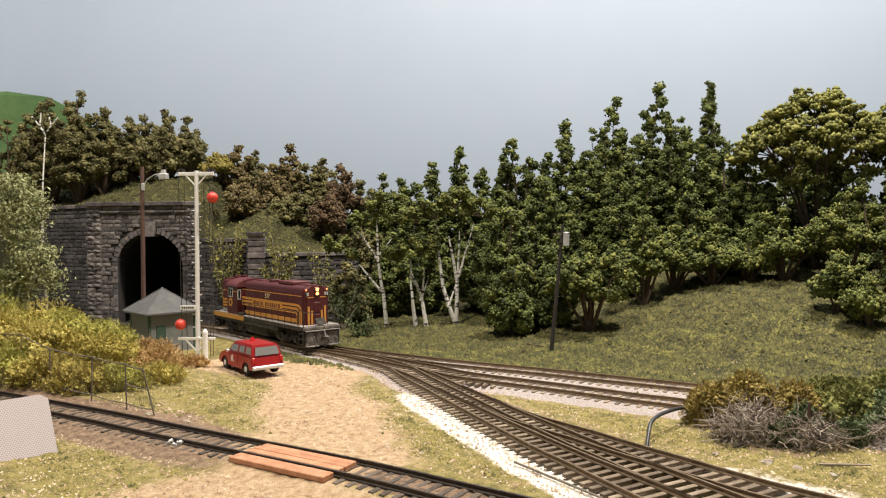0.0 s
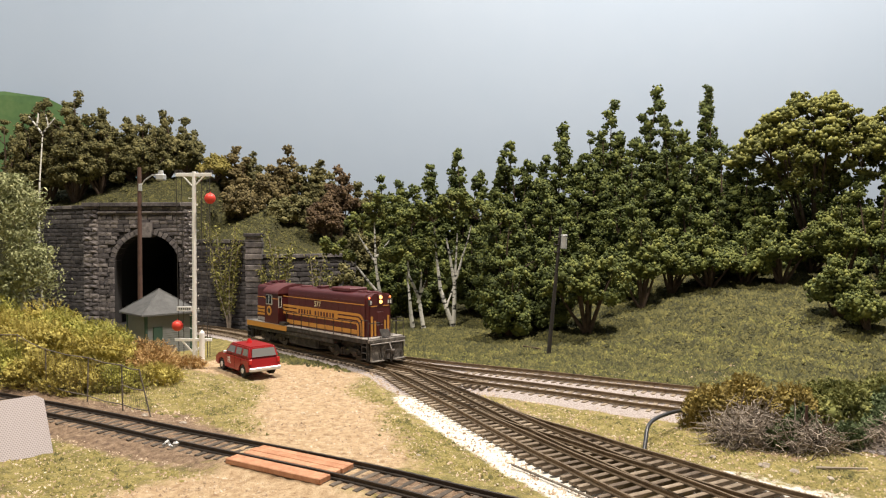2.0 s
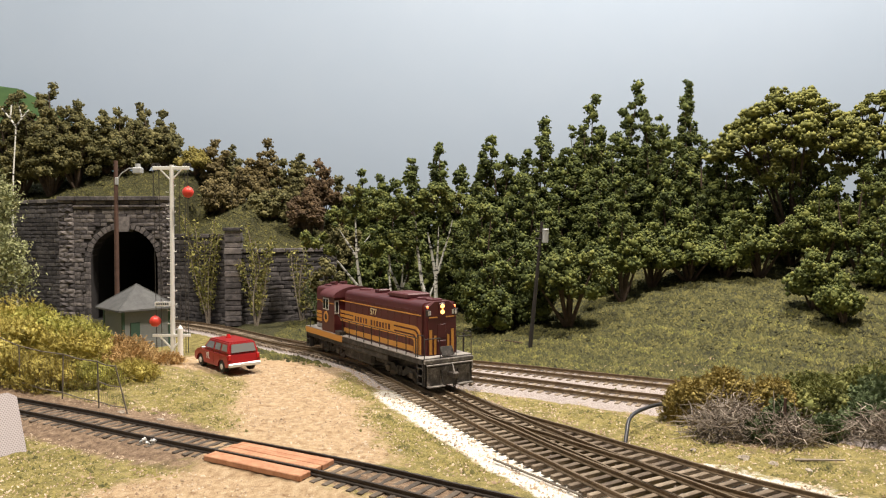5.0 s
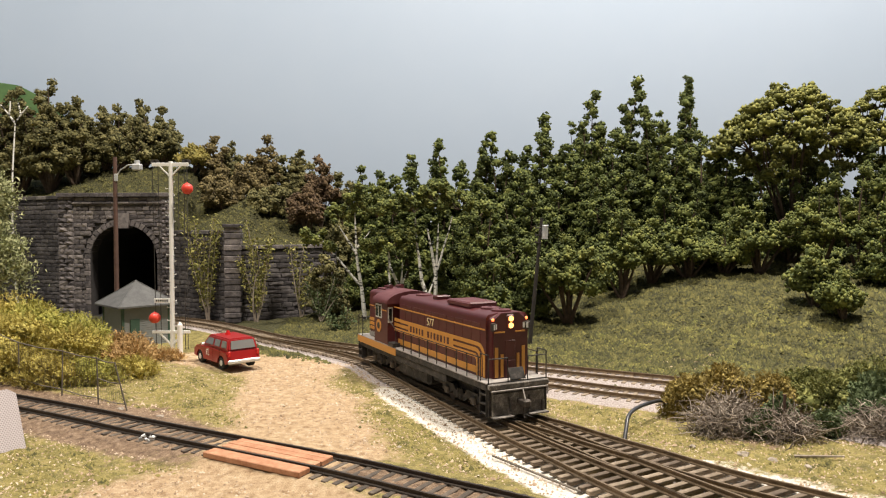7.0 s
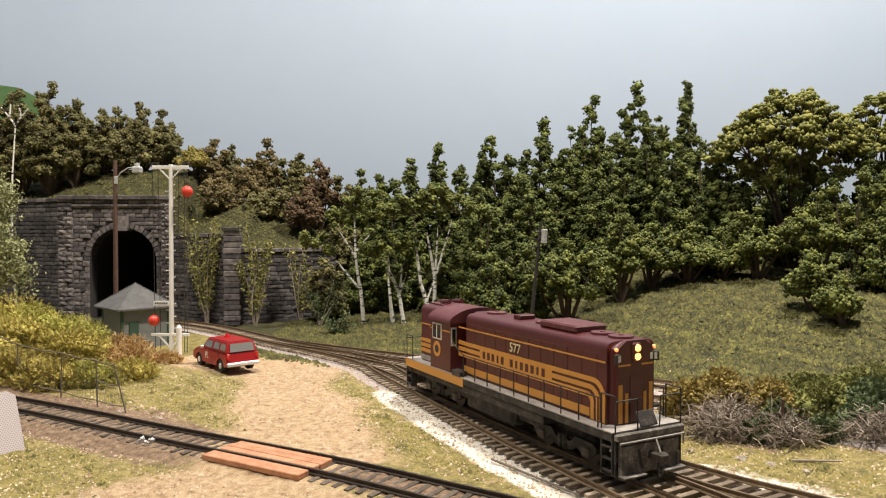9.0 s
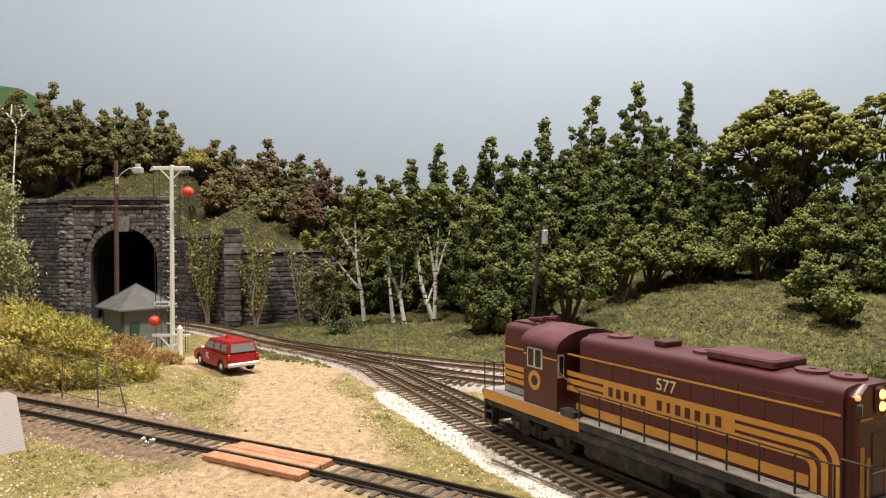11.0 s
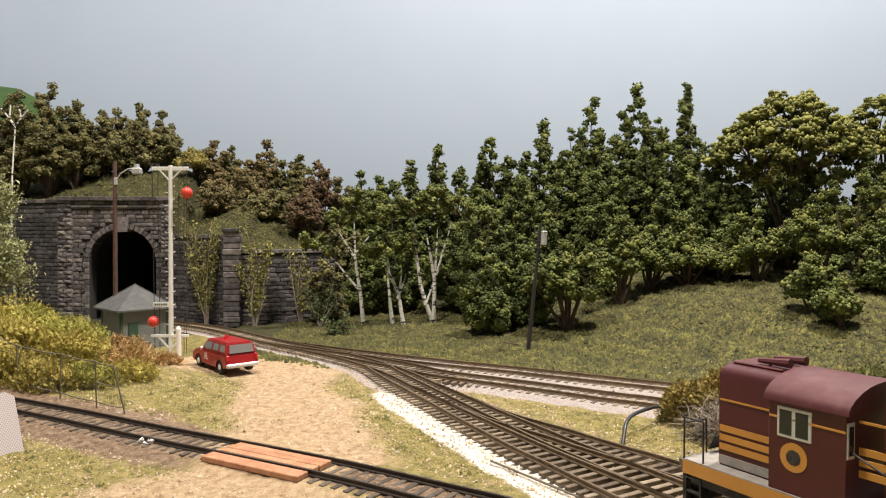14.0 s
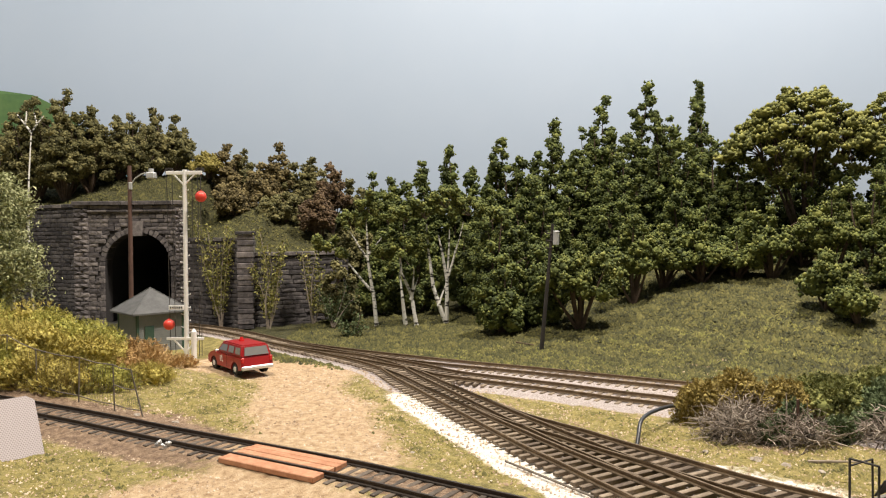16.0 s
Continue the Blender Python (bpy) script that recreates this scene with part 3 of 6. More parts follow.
KIND = {"g": "green foam-foliage model tree with a brown trunk", "f": "bright green bushy model tree with a short dark trunk",
        "o": "olive green model tree on the hill above the tunnel", "b": "brownish green model tree with clumped foliage",
        "r": "russet brown model tree with thin foliage", "y": "yellow-green small model tree",
        "u": "wide golden-green model tree with flat tufts on bare branching limbs"}


def tree(x, y, z, h, r, kind, seed):
    """A foam tree: trunk, limbs and clumps that leave gaps and end in uneven spires."""
    rng = np.random.default_rng(seed)
    zb = land_z(x, y) - 2
    h = h + (z - zb)
    top = thing("tree", KIND[kind], "tree", x, y, zb, 0, "trees of the wooded hill")
    bm = B()
    puffs = []
    if kind == "u":
        n = 120
        for i in range(n):
            u = (i + 0.5) / n
            th = i * 2.39996
            rho = math.sqrt(u) * r
            px, py = rho * math.cos(th), rho * 0.7 * math.sin(th)
            pz = h * 0.97 - (rho / r) ** 2 * h * 0.38 + rng.normal(0, 3.0)
            puffs.append((px, py, pz, rng.uniform(0.08, 0.125) * r, 0.52))
            if rng.random() < 0.7:
                q = rng.uniform(0.45, 1.0)
                puffs.append((px * q, py * q, h * rng.uniform(0.42, 0.8), rng.uniform(0.08, 0.115) * r, 0.55))
        forks = []
        for k in range(9):
            th = k * 6.283 / 9 + rng.uniform(-0.2, 0.2)
            e = (0.5 * r * math.cos(th), 0.4 * r * math.sin(th), h * rng.uniform(0.6, 0.78))
            limb(bm, (rng.normal(0, 2), rng.normal(0, 2), 0), e, 2.2, 1.0, rng, 0.06)
            forks.append(e)
        for q in puffs[::2]:
            e = min(forks, key=lambda f: (f[0] - q[0]) ** 2 + (f[1] - q[1]) ** 2)
            limb(bm, e, q[:3], 0.8, 0.35, rng, 0.06, 3, 5)
    else:
        r *= 1.32
        tips = [(0.0, 0.0, h * 0.98)]
        for k in range(5 + int(r / 8)):
            th = rng.uniform(0, 6.28)
            d = rng.uniform(0.35, 0.85) * r
            tips.append((d * math.cos(th), 0.8 * d * math.sin(th), h * rng.uniform(0.55, 0.97) * (1 - 0.2 * d / r)))
        low = 0.10 if kind == "g" else 0.2 if kind in "ob" else 0.40
        for tx, ty, tz in tips:
            limb(bm, (0.05 * tx, 0.05 * ty, 0), (tx, ty, tz * 0.95), 0.035 * r + 0.7, 0.4, rng, 0.05)
            z0 = h * (low + rng.uniform(0, 0.12))
            col = 0.34 * r + 2.2
            k = max(4, int((tz - z0) / 8.2))
            for i in range(k):
                u = i / (k - 1)
                zz = z0 + (tz - z0) * u
                spread = col * max(0.3, min(1.0, (1.0 - u) * 2.3) ** 0.7) * rng.uniform(0.6, 1.1)
                for j in range(3 if u < 0.5 else 2):
                    th = rng.uniform(0, 6.28)
                    puffs.append((tx * (0.6 + 0.4 * u) + spread * math.cos(th), ty * (0.6 + 0.4 * u) + spread * math.sin(th), zz + rng.normal(0, 1.6),
                                  rng.uniform(4.2, 8.4) * (1.0 - 0.15 * u), rng.uniform(0.75, 1.05)))
                    if rng.random() < 0.1:
                        limb(bm, (tx * 0.5, ty * 0.5, max(4, zz - 8)), puffs[-1][:3], 0.7, 0.3, rng, 0.05, 2, 5)
    part("trunk", bm, M_BARK, top)
    v, f = clumps(puffs, rng, 27)
    raw("crown", v, f, LEAF[kind], top, True)
    return top


TREES_TUNNEL = [
    (-498, 900, 150, 133, 37, "o"),
    (-555, 920, 151, 120, 31, "o"),
    (-441, 930, 155, 96, 30, "o"),
    (-401, 950, 156, 109, 34, "o"),
    (-374, 950, 153, 99, 21, "o"),
    (-474, 920, 151, 106, 26, "o"),
    (-591, 900, 150, 97, 36, "o"),
    (-540, 905, 150, 122, 36, "o"),
    (-468, 905, 150, 108, 32, "o"),
    (-420, 925, 152, 100, 34, "o"),
    (-425, 935, 153, 82, 29, "o"),
]
TREES_GAP = [
    (-322, 920, 103, 97, 18, "y"),
    (-301, 930, 92, 118, 16, "b"),
    (-282, 950, 92, 116, 15, "o"),
    (-251, 920, 85, 101, 19, "b"),
    (-230, 930, 85, 125, 16, "b"),
    (-211, 930, 85, 100, 15, "o"),
    (-188, 930, 81, 113, 13, "o"),
    (-156, 900, 74, 106, 20, "r"),
    (-135, 920, 66, 97, 21, "o"),
    (-273, 880, 89, 70, 24, "b"),
    (-213, 880, 82, 63, 24, "o"),
    (-164, 860, 75, 65, 21, "r"),
]
TREES_BACK = [
    (-103, 900, 53, 116, 22, "g"),
    (-80, 900, 45, 119, 22, "g"),
    (-40, 900, 38, 149, 20, "g"),
    (-6, 900, 31, 177, 24, "g"),
    (23, 900, 31, 145, 22, "g"),
    (55, 840, -5, 210, 28, "g"),
    (81, 840, 5, 172, 23, "g"),
    (121, 860, -7, 236, 27, "g"),
    (146, 840, -5, 196, 27, "g"),
    (182, 870, -8, 264, 26, "g"),
    (197, 830, -10, 213, 30, "g"),
    (238, 870, -12, 288, 32, "g"),
    (254, 830, -17, 233, 30, "g"),
]
TREES_EAST = [
    (305, 890, -11, 294, 18, "g"),
    (300, 830, -10, 215, 30, "g"),
    (319, 800, 0, 175, 23, "g"),
    (410, 760, 17, 145, 30, "g"),
    (449, 750, 6, 173, 33, "g"),
    (507, 760, 5, 200, 36, "g"),
    (91, 780, -1, 152, 28, "g"),
]
TREES_UMBRELLA = [
    (386, 790, 29, 219, 88, "u"),
    (512, 815, 20, 239, 66, "u"),
]
TREES_FRONT = [
    (111, 630, 1, 83, 31, "f"),
    (47, 700, 6, 111, 29, "g"),
    (171, 680, 8, 100, 20, "f"),
    (208, 710, 4, 96, 27, "f"),
    (242, 700, 12, 88, 25, "f"),
    (277, 700, 20, 71, 22, "f"),
    (307, 690, 28, 90, 28, "f"),
    (354, 670, 15, 115, 24, "f"),
    (384, 650, 10, 137, 27, "f"),
    (384, 620, 2, 99, 22, "g"),
    (351, 720, 32, 69, 23, "f"),
]
TREES_EDGE = [
    (43, 645, 4, 68, 19, "g"),
    (77, 660, 6, 74, 20, "g"),
    (303, 580, 15, 58, 16, "f"),
    (309, 545, 5, 51, 13, "f"),
]
TREES_UNDER = [
    (345, 905, 0, 200, 36, "g"),
    (432, 905, 0, 205, 38, "g"),
    (-60, 890, 30, 126, 24, "g"),
    (352, 840, 9, 141, 30, "g"),
    (404, 850, 14, 122, 31, "g"),
    (454, 830, 16, 99, 30, "g"),
    (299, 740, 7, 94, 21, "g"),
    (-85, 800, 13, 80, 26, "g"),
    (-41, 800, 6, 83, 26, "g"),
    (10, 780, 2, 100, 25, "g"),
    (36, 740, 1, 83, 24, "g"),
    (95, 720, 1, 89, 26, "g"),
    (155, 730, 0, 79, 24, "g"),
    (279, 750, 9, 75, 24, "g"),
    (335, 770, 22, 61, 26, "g"),
    (387, 770, 28, 55, 26, "g"),
    (405, 720, 9, 57, 26, "g"),
    (-127, 760, 2, 58, 17, "o"),
    (-123, 840, 9, 94, 23, "o"),
    (253, 790, -5, 151, 28, "g"),
    (174, 790, -5, 151, 28, "g"),
]
for k, row in enumerate(TREES_TUNNEL + TREES_GAP + TREES_BACK + TREES_EAST + TREES_UMBRELLA + TREES_FRONT + TREES_UNDER + TREES_EDGE):
    tree(*row, 100 + k)


# ---------------------------------------------------------------- birches, vines, bushes and ground cover
def birch_bark():
    m, nt, b = material("white_birch_bark", 0.7)
    tc = nt.nodes.new("ShaderNodeTexCoord")
    mp = nt.nodes.new("ShaderNodeMapping")
    mp.inputs["Scale"].default_value = (120, 120, 330)
    n = node(nt, "ShaderNodeTexNoise", Scale=1.0, Detail=3.0)
    r = nt.nodes.new("ShaderNodeValToRGB")
    r.color_ramp.elements[0].position, r.color_ramp.elements[0].color = 0.40, (0.03, 0.028, 0.025, 1)
    r.color_ramp.elements[1].position, r.color_ramp.elements[1].color = 0.48, (0.66, 0.64, 0.58, 1)
    nt.links.new(tc.outputs["Object"], mp.inputs["Vector"])
    nt.links.new(mp.outputs["Vector"], n.inputs["Vector"])
    nt.links.new(n.outputs["Fac"], r.inputs["Fac"])
    nt.links.new(r.outputs["Color"], b.inputs["Base Color"])
    return m


M_BIRCH = birch_bark()
M_TWIG = varied("dry_grey_twigs", [(0.12, 0.095, 0.075), (0.26, 0.215, 0.17), (0.42, 0.36, 0.29)], 120, 0.9, spread=0.5, island=True)
LEAF["v"] = leaf_material("small_vine_leaves", [(0.10, 0.11, 0.026), (0.25, 0.24, 0.062), (0.42, 0.38, 0.13)])
LEAF["s"] = leaf_material("silver_green_leaves", [(0.153, 0.170, 0.068), (0.289, 0.306, 0.145), (0.476, 0.476, 0.255)])
LEAF["a"] = leaf_material("yellow_autumn_brush", [(0.17, 0.13, 0.03), (0.41, 0.335, 0.07), (0.60, 0.52, 0.16)])
LEAF["t"] = leaf_material("tan_dry_brush", [(0.216, 0.121, 0.047), (0.446, 0.284, 0.108), (0.648, 0.459, 0.216)])
LEAF["l"] = leaf_material("lime_brush", [(0.14, 0.14, 0.03), (0.34, 0.325, 0.06), (0.52, 0.48, 0.13)])
LEAF["k"] = leaf_material("dark_green_brush", [(0.039, 0.065, 0.026), (0.098, 0.130, 0.052), (0.169, 0.208, 0.091)])


def birch(x, y, stems, crown, seed):
    """stems: chains of (x, z) points; crown: (x, z, r) clumps."""
    rng = np.random.default_rng(seed)
    zb = land_z(x, y) - 1
    top = thing("birch_tree", "model birch with white black-flecked stems and light green crown", "tree", x, y, zb, 0, "birches at the foot of the hill")
    for chain in stems:
        bm = B()
        r0 = 2.4 if chain[0][1] == 0 else 1.5
        k = len(chain) - 1
        for i in range(k):
            a, b = chain[i], chain[i + 1]
            ya, yb = (2.0 * math.sin(a[0]), 2.0 * math.sin(b[0]))
            limb(bm, (a[0], ya, a[1]), (b[0], yb, b[1]), r0 * (1 - 0.7 * i / k), r0 * (1 - 0.7 * (i + 1) / k), rng, 0.02, 3, 8)
        part("stem", bm, M_BIRCH, top, smooth=True)
    puffs = []
    bm = B()
    for cx, cz, cr in crown:
        for i in range(int(cr * 0.9) + 5):
            th, ph = rng.uniform(0, 6.28), rng.uniform(-1, 1)
            q = cr * rng.uniform(0.4, 1.0)
            puffs.append((cx + q * math.cos(th) * 1.15, q * math.sin(th), cz + 0.7 * q * ph, rng.uniform(3.2, 5.6), 0.85))
            if i % 4 == 0:
                limb(bm, (cx, 0, cz - 0.8 * cr), puffs[-1][:3], 0.5, 0.25, rng, 0.06, 2, 5)
    part("twig_spray", bm, M_BARK, top, kind="stuff")
    v, f = clumps(puffs, rng, 30, 0.3)
    raw("crown", v, f, LEAF["f"], top, True)


birch(-80, 718, [[(0, 0), (-3, 34), (-8, 69), (-10, 115)], [(-4, 36), (-25, 62), (-46, 88)], [(-8, 69), (-26, 98)], [(-7, 75), (6, 92)]],
      [(-52, 86, 11), (-22, 111, 15), (-3, 128, 17), (13, 117, 14), (-36, 76, 6)], 301)
birch(-39, 712, [[(0, 0), (-5, 32), (-15, 55), (-17, 75)], [(-5, 32), (-2, 60)], [(-11, 0), (-14, 30), (-17, 55)], [(-6, 28), (2, 50)]], [(-15, 83, 17), (-33, 76, 10), (0, 86, 9)], 302)
birch(-9, 712, [[(0, 0), (-13, 39), (-17, 70), (-19, 102)], [(0, 0), (1, 45), (-3, 70), (-7, 91)], [(1, 45), (4, 96)], [(1, 45), (9, 72), (18, 104)], [(-8, 20), (1, 45)]],
      [(-20, 119, 15), (1, 131, 16), (24, 122, 15), (-39, 115, 14), (44, 112, 12)], 303)


def sprigs(x, y, zb, tips, leaf, n, seed, name, label, rad=0.8, size=1.9, spread=5.0, bark=None, cat="shrub", group=""):
    """Thin stems from one foot, with small loose leaves along their upper parts."""
    rng = np.random.default_rng(seed)
    top = thing(name, label, cat, x, y, zb, 0, group)
    vs = []
    for tx, ty, tz in tips:
        bm = B()
        limb(bm, (rng.normal(0, 1.2), rng.normal(0, 0.6), 0), (tx, ty, tz), rad, rad * 0.4, rng, 0.06, 4, 5)
        part("stem", bm, bark or M_TWIG, top)
        u = rng.uniform(0.12, 1.0, n) ** 0.8
        c = np.stack([tx * u, ty * u, tz * u], 1) + rng.normal(0, spread * 0.4, (n, 3)) * (0.5 + u[:, None])
        vs.append((c[:, None, :] + rng.normal(0, size * 0.55, (n, 3, 3))).reshape(-1, 3))
    v = np.vstack(vs)
    tagged(raw("foliage", v, np.arange(len(v)).reshape(-1, 3), leaf, top), kind="stuff")
    return top


sprigs(-250, 750, -5, [(-26, 0, 118), (-14, 2, 110), (8, 0, 112), (12, 1, 98), (-4, 2, 90), (-20, 1, 80)], LEAF["v"], 380, 311, "vine_shrub", "tall sparse green shrub climbing the stone wall", group="shrubs at the wall")
sprigs(-196, 742, -5, [(-10, 0, 108), (10, 1, 84), (-2, 2, 90), (16, 0, 92), (-18, 0, 70), (4, 1, 60)], LEAF["v"], 340, 312, "vine_shrub", "tall sparse green shrub climbing the stone wall", group="shrubs at the wall")
sprigs(-152, 756, 0, [(-6, 0, 74), (4, 1, 80), (-12, 2, 76), (10, 0, 56)], LEAF["v"], 200, 313, "vine_shrub", "tall sparse green shrub climbing the stone wall", group="shrubs at the wall")
sprigs(-125, 720, 0, [(-16, 0, 40), (14, 1, 44), (-4, 2, 30), (22, 0, 30)], LEAF["k"], 200, 314, "shrub", "low dark leafy shrub at the foot of the hill")
sprigs(-100, 668, -4, [(-10, 0, 16), (9, 1, 22), (-4, 2, 12), (14, 0, 12)], LEAF["k"], 160, 315, "shrub", "low dark leafy shrub at the foot of the hill")


def big_birch():
    rng = np.random.default_rng(71)
    x, y = -352, 560
    top = thing("birch_tree", "tall silvery birch with fine grey-green foliage above the bushes", "tree", x, y, land_z(x, y) - 1)
    bm = B()
    limb(bm, (0, 0, 0), (-5, 0, 96), 2.6, 1.6, rng, 0.01, 6, 8)
    part("trunk", bm, M_BIRCH, top)
    vs = []
    for k in range(26):
        z0 = rng.uniform(45, 118)
        th = rng.uniform(0, 6.28)
        d = rng.uniform(10, 34) * (1.1 - z0 / 220)
        e = (-3 + d * math.cos(th), 0.7 * d * math.sin(th), min(165, z0 + rng.uniform(8, 48)))
        bm = B()
        limb(bm, (-5 * z0 / 96, 0, min(z0, 96)), e, 0.8, 0.3, rng, 0.08, 4, 5)
        part("branch", bm, M_BIRCH, top)
        n = 900
        c = np.array(e) * rng.uniform(0.55, 1.05, (n, 1)) + rng.normal(0, 5.5, (n, 3))
        c[:, 2] = np.array(e)[2] - np.abs(rng.normal(0, 14, n)) + 6
        vs.append((c[:, None, :] + rng.normal(0, 0.95, (n, 3, 3))).reshape(-1, 3))
    v = np.vstack(vs)
    tagged(raw("foliage", v, np.arange(len(v)).reshape(-1, 3), LEAF["s"], top), kind="stuff")


big_birch()


def bare_tree():
    rng = np.random.default_rng(5)
    x, y = -492, 820
    top = thing("bare_tree", "small bare white forked tree on the tunnel hill", "tree", x, y, land_z(x, y) - 1)
    z = 212 - land_z(x, y)
    chains = [((0, 0), (1, z + 5)), ((1, z + 5), (-15, z + 26)), ((1, z + 5), (16, z + 24)), ((-6, z + 14), (-4, z + 30)), ((8, z + 14), (5, z + 28))]
    for a, b in chains:
        bm = B()
        limb(bm, (a[0], -2, a[1]), (b[0], -2, b[1]), 1.7 if a[1] == 0 else 1.2, 0.7, rng, 0.03, 4, 6)
        part("limb", bm, M_BIRCH, top)


bare_tree()


def brush(x, y, rx, ry, h, leaf, seed, n=2600, label="", puff=10, length=4.2, zb=None):
    """A feathery mound: short leafy sprays that stand out from a low dome."""
    rng = np.random.default_rng(seed)
    zb = land_z(x, y) - 1.5 if zb is None else zb
    top = thing("bush", label or "feathery yellow-green model bush beside the fence", "bush", x, y, zb, 0, "bushes by the siding")
    puffs = []
    for i in range(puff):
        th, q = rng.uniform(0, 6.28), math.sqrt(rng.uniform(0, 1)) * 0.75
        puffs.append((q * rx * math.cos(th), q * ry * math.sin(th), h * 0.72 * (1 - 0.75 * q * q) - 1.0, rng.uniform(0.14, 0.2) * h + 1.5, 0.8))
    v0, f0 = clumps(puffs, rng, 56, 0.17)
    d = rng.normal(0, 1, (n, 3))
    d[:, 2] = np.abs(d[:, 2])
    d /= np.linalg.norm(d, axis=1)[:, None]
    base = d * (rx, ry, h) * rng.uniform(0.55, 0.98, (n, 1))
    out = d * 0.6 + rng.normal(0, 0.55, (n, 3)) + (0, 0, 0.35)
    out /= np.linalg.norm(out, axis=1)[:, None]
    tip = base + out * rng.uniform(0.5, 1.25, (n, 1)) * length
    side = np.cross(out, rng.normal(0, 1, (n, 3)))
    side /= np.linalg.norm(side, axis=1)[:, None]
    tri = [np.stack([base - side * 0.25, base + side * 0.25, tip], 1)]
    for u in (0.35, 0.6, 0.85):
        c = base + (tip - base) * u
        for s in (-1, 1):
            e = c + side * s * rng.uniform(0.7, 1.5, (n, 1)) + out * 0.6
            tri.append(np.stack([c, c + out * 0.55, e], 1))
    t = np.concatenate(tri).reshape(-1, 3)
    v = np.vstack([v0, t])
    f = np.vstack([f0, np.arange(len(t)).reshape(-1, 3) + len(v0)])
    raw("foliage", v, f, leaf, top, True)
    return top


MOUNDS = [(-345, 470, 34, 18, 30, "a"), (-305, 456, 30, 15, 26, "l"), (-272, 446, 26, 13, 22, "a"), (-245, 438, 22, 12, 19, "a"), (-222, 444, 20, 13, 17, "l"), (-205, 462, 20, 15, 13, "a"),
          (-395, 545, 42, 28, 62, "a"), (-355, 515, 40, 26, 58, "l"), (-322, 535, 36, 26, 50, "a"), (-330, 490, 38, 24, 44, "a"), (-296, 508, 34, 24, 38, "l"),
          (-290, 478, 32, 20, 33, "a"), (-262, 500, 30, 22, 28, "l"), (-252, 478, 28, 20, 23, "a"), (-232, 508, 26, 18, 18, "t"), (-222, 488, 24, 15, 14, "t"),
          (-375, 478, 40, 24, 40, "a"), (-425, 510, 40, 28, 48, "l"), (-205, 512, 18, 11, 8, "t")]
for k, (x, y, rx, ry, h, c) in enumerate(MOUNDS):
    brush(x, y, rx, ry, h, LEAF[c], 400 + k, int(46 * (rx + ry) * (0.35 + h / 60)), "tan dry brush thinning out by the road" if c == "t" else "")
LEAF["e"] = leaf_material("golden_east_brush", [(0.11, 0.08, 0.02), (0.27, 0.205, 0.05), (0.44, 0.345, 0.11)])
LEAF["j"] = leaf_material("green_east_brush", [(0.055, 0.07, 0.018), (0.155, 0.165, 0.04), (0.31, 0.295, 0.09)])
EAST_BRUSH = [(128, 370, 15, 11, 24, "e"), (152, 382, 18, 12, 27, "e"), (174, 376, 15, 11, 24, "e"), (168, 352, 8, 7, 17, "k"), (198, 366, 16, 12, 26, "j"), (222, 360, 18, 12, 28, "k"),
              (238, 346, 16, 12, 26, "j"), (206, 345, 14, 9, 20, "k"), (150, 334, 9, 7, 12, "k"), (182, 336, 10, 8, 13, "k"), (262, 360, 20, 14, 30, "j"), (246, 400, 30, 18, 26, "j"),
              (218, 420, 24, 14, 16, "j")]
for k, (x, y, rx, ry, h, c) in enumerate(EAST_BRUSH):
    brush(x, y, rx, ry, h, LEAF[c], 450 + k, int(55 * (rx + ry)), {"e": "golden yellow foam bush on thin stems", "k": "dark green foam bush among dry twigs", "j": "light green foam bush at the foot of the slope"}[c], 12, 2.6)


def twig_heap(x, y, rx, ry, h, n, seed):
    rng = np.random.default_rng(seed)
    top = thing("brush_pile", "tangled pile of dry grey twigs beside the track", "brush pile", x, y, land_z(x, y) - 0.5, 0, "brush piles")
    vs, fs = [], []
    base = 0
    for i in range(n):
        d = rng.normal(0, 1, 3)
        d[2] = abs(d[2])
        d /= np.linalg.norm(d)
        p = d * (rx, ry, h) * rng.uniform(0.3, 1.0)
        q = rng.normal(0, 1, 3) + d * 0.4
        q[2] *= 0.7
        q /= np.linalg.norm(q)
        ln = rng.uniform(3, 11)
        r = rng.uniform(0.14, 0.42)
        bend = rng.normal(0, 1.2, 3)
        pts = [p, p + q * ln * 0.5 + bend, p + q * ln]
        for a in pts:
            a[2] = max(a[2], 0.2)
        s = np.cross(q, (0.3, 0.5, 0.8))
        s /= np.linalg.norm(s)
        w = np.cross(q, s)
        for j, a in enumerate(pts):
            rr = r * (1 - 0.35 * j)
            vs += [a + s * rr, a - s * 0.5 * rr + w * 0.87 * rr, a - s * 0.5 * rr - w * 0.87 * rr]
        for j in range(2):
            for m in range(3):
                fs.append((base + 3 * j + m, base + 3 * j + (m + 1) % 3, base + 3 * j + 3 + (m + 1) % 3, base + 3 * j + 3 + m))
        base += 9
    ob = raw("twig_tangle", np.array(vs), fs, M_TWIG, top)
    tagged(ob, kind="stuff")


twig_heap(134, 340, 20, 14, 19, 900, 61)
twig_heap(160, 330, 18, 12, 15, 700, 62)
twig_heap(206, 330, 22, 13, 17, 800, 63)
twig_heap(240, 322, 18, 12, 15, 500, 64)
twig_heap(146, 362, 18, 10, 17, 400, 65)


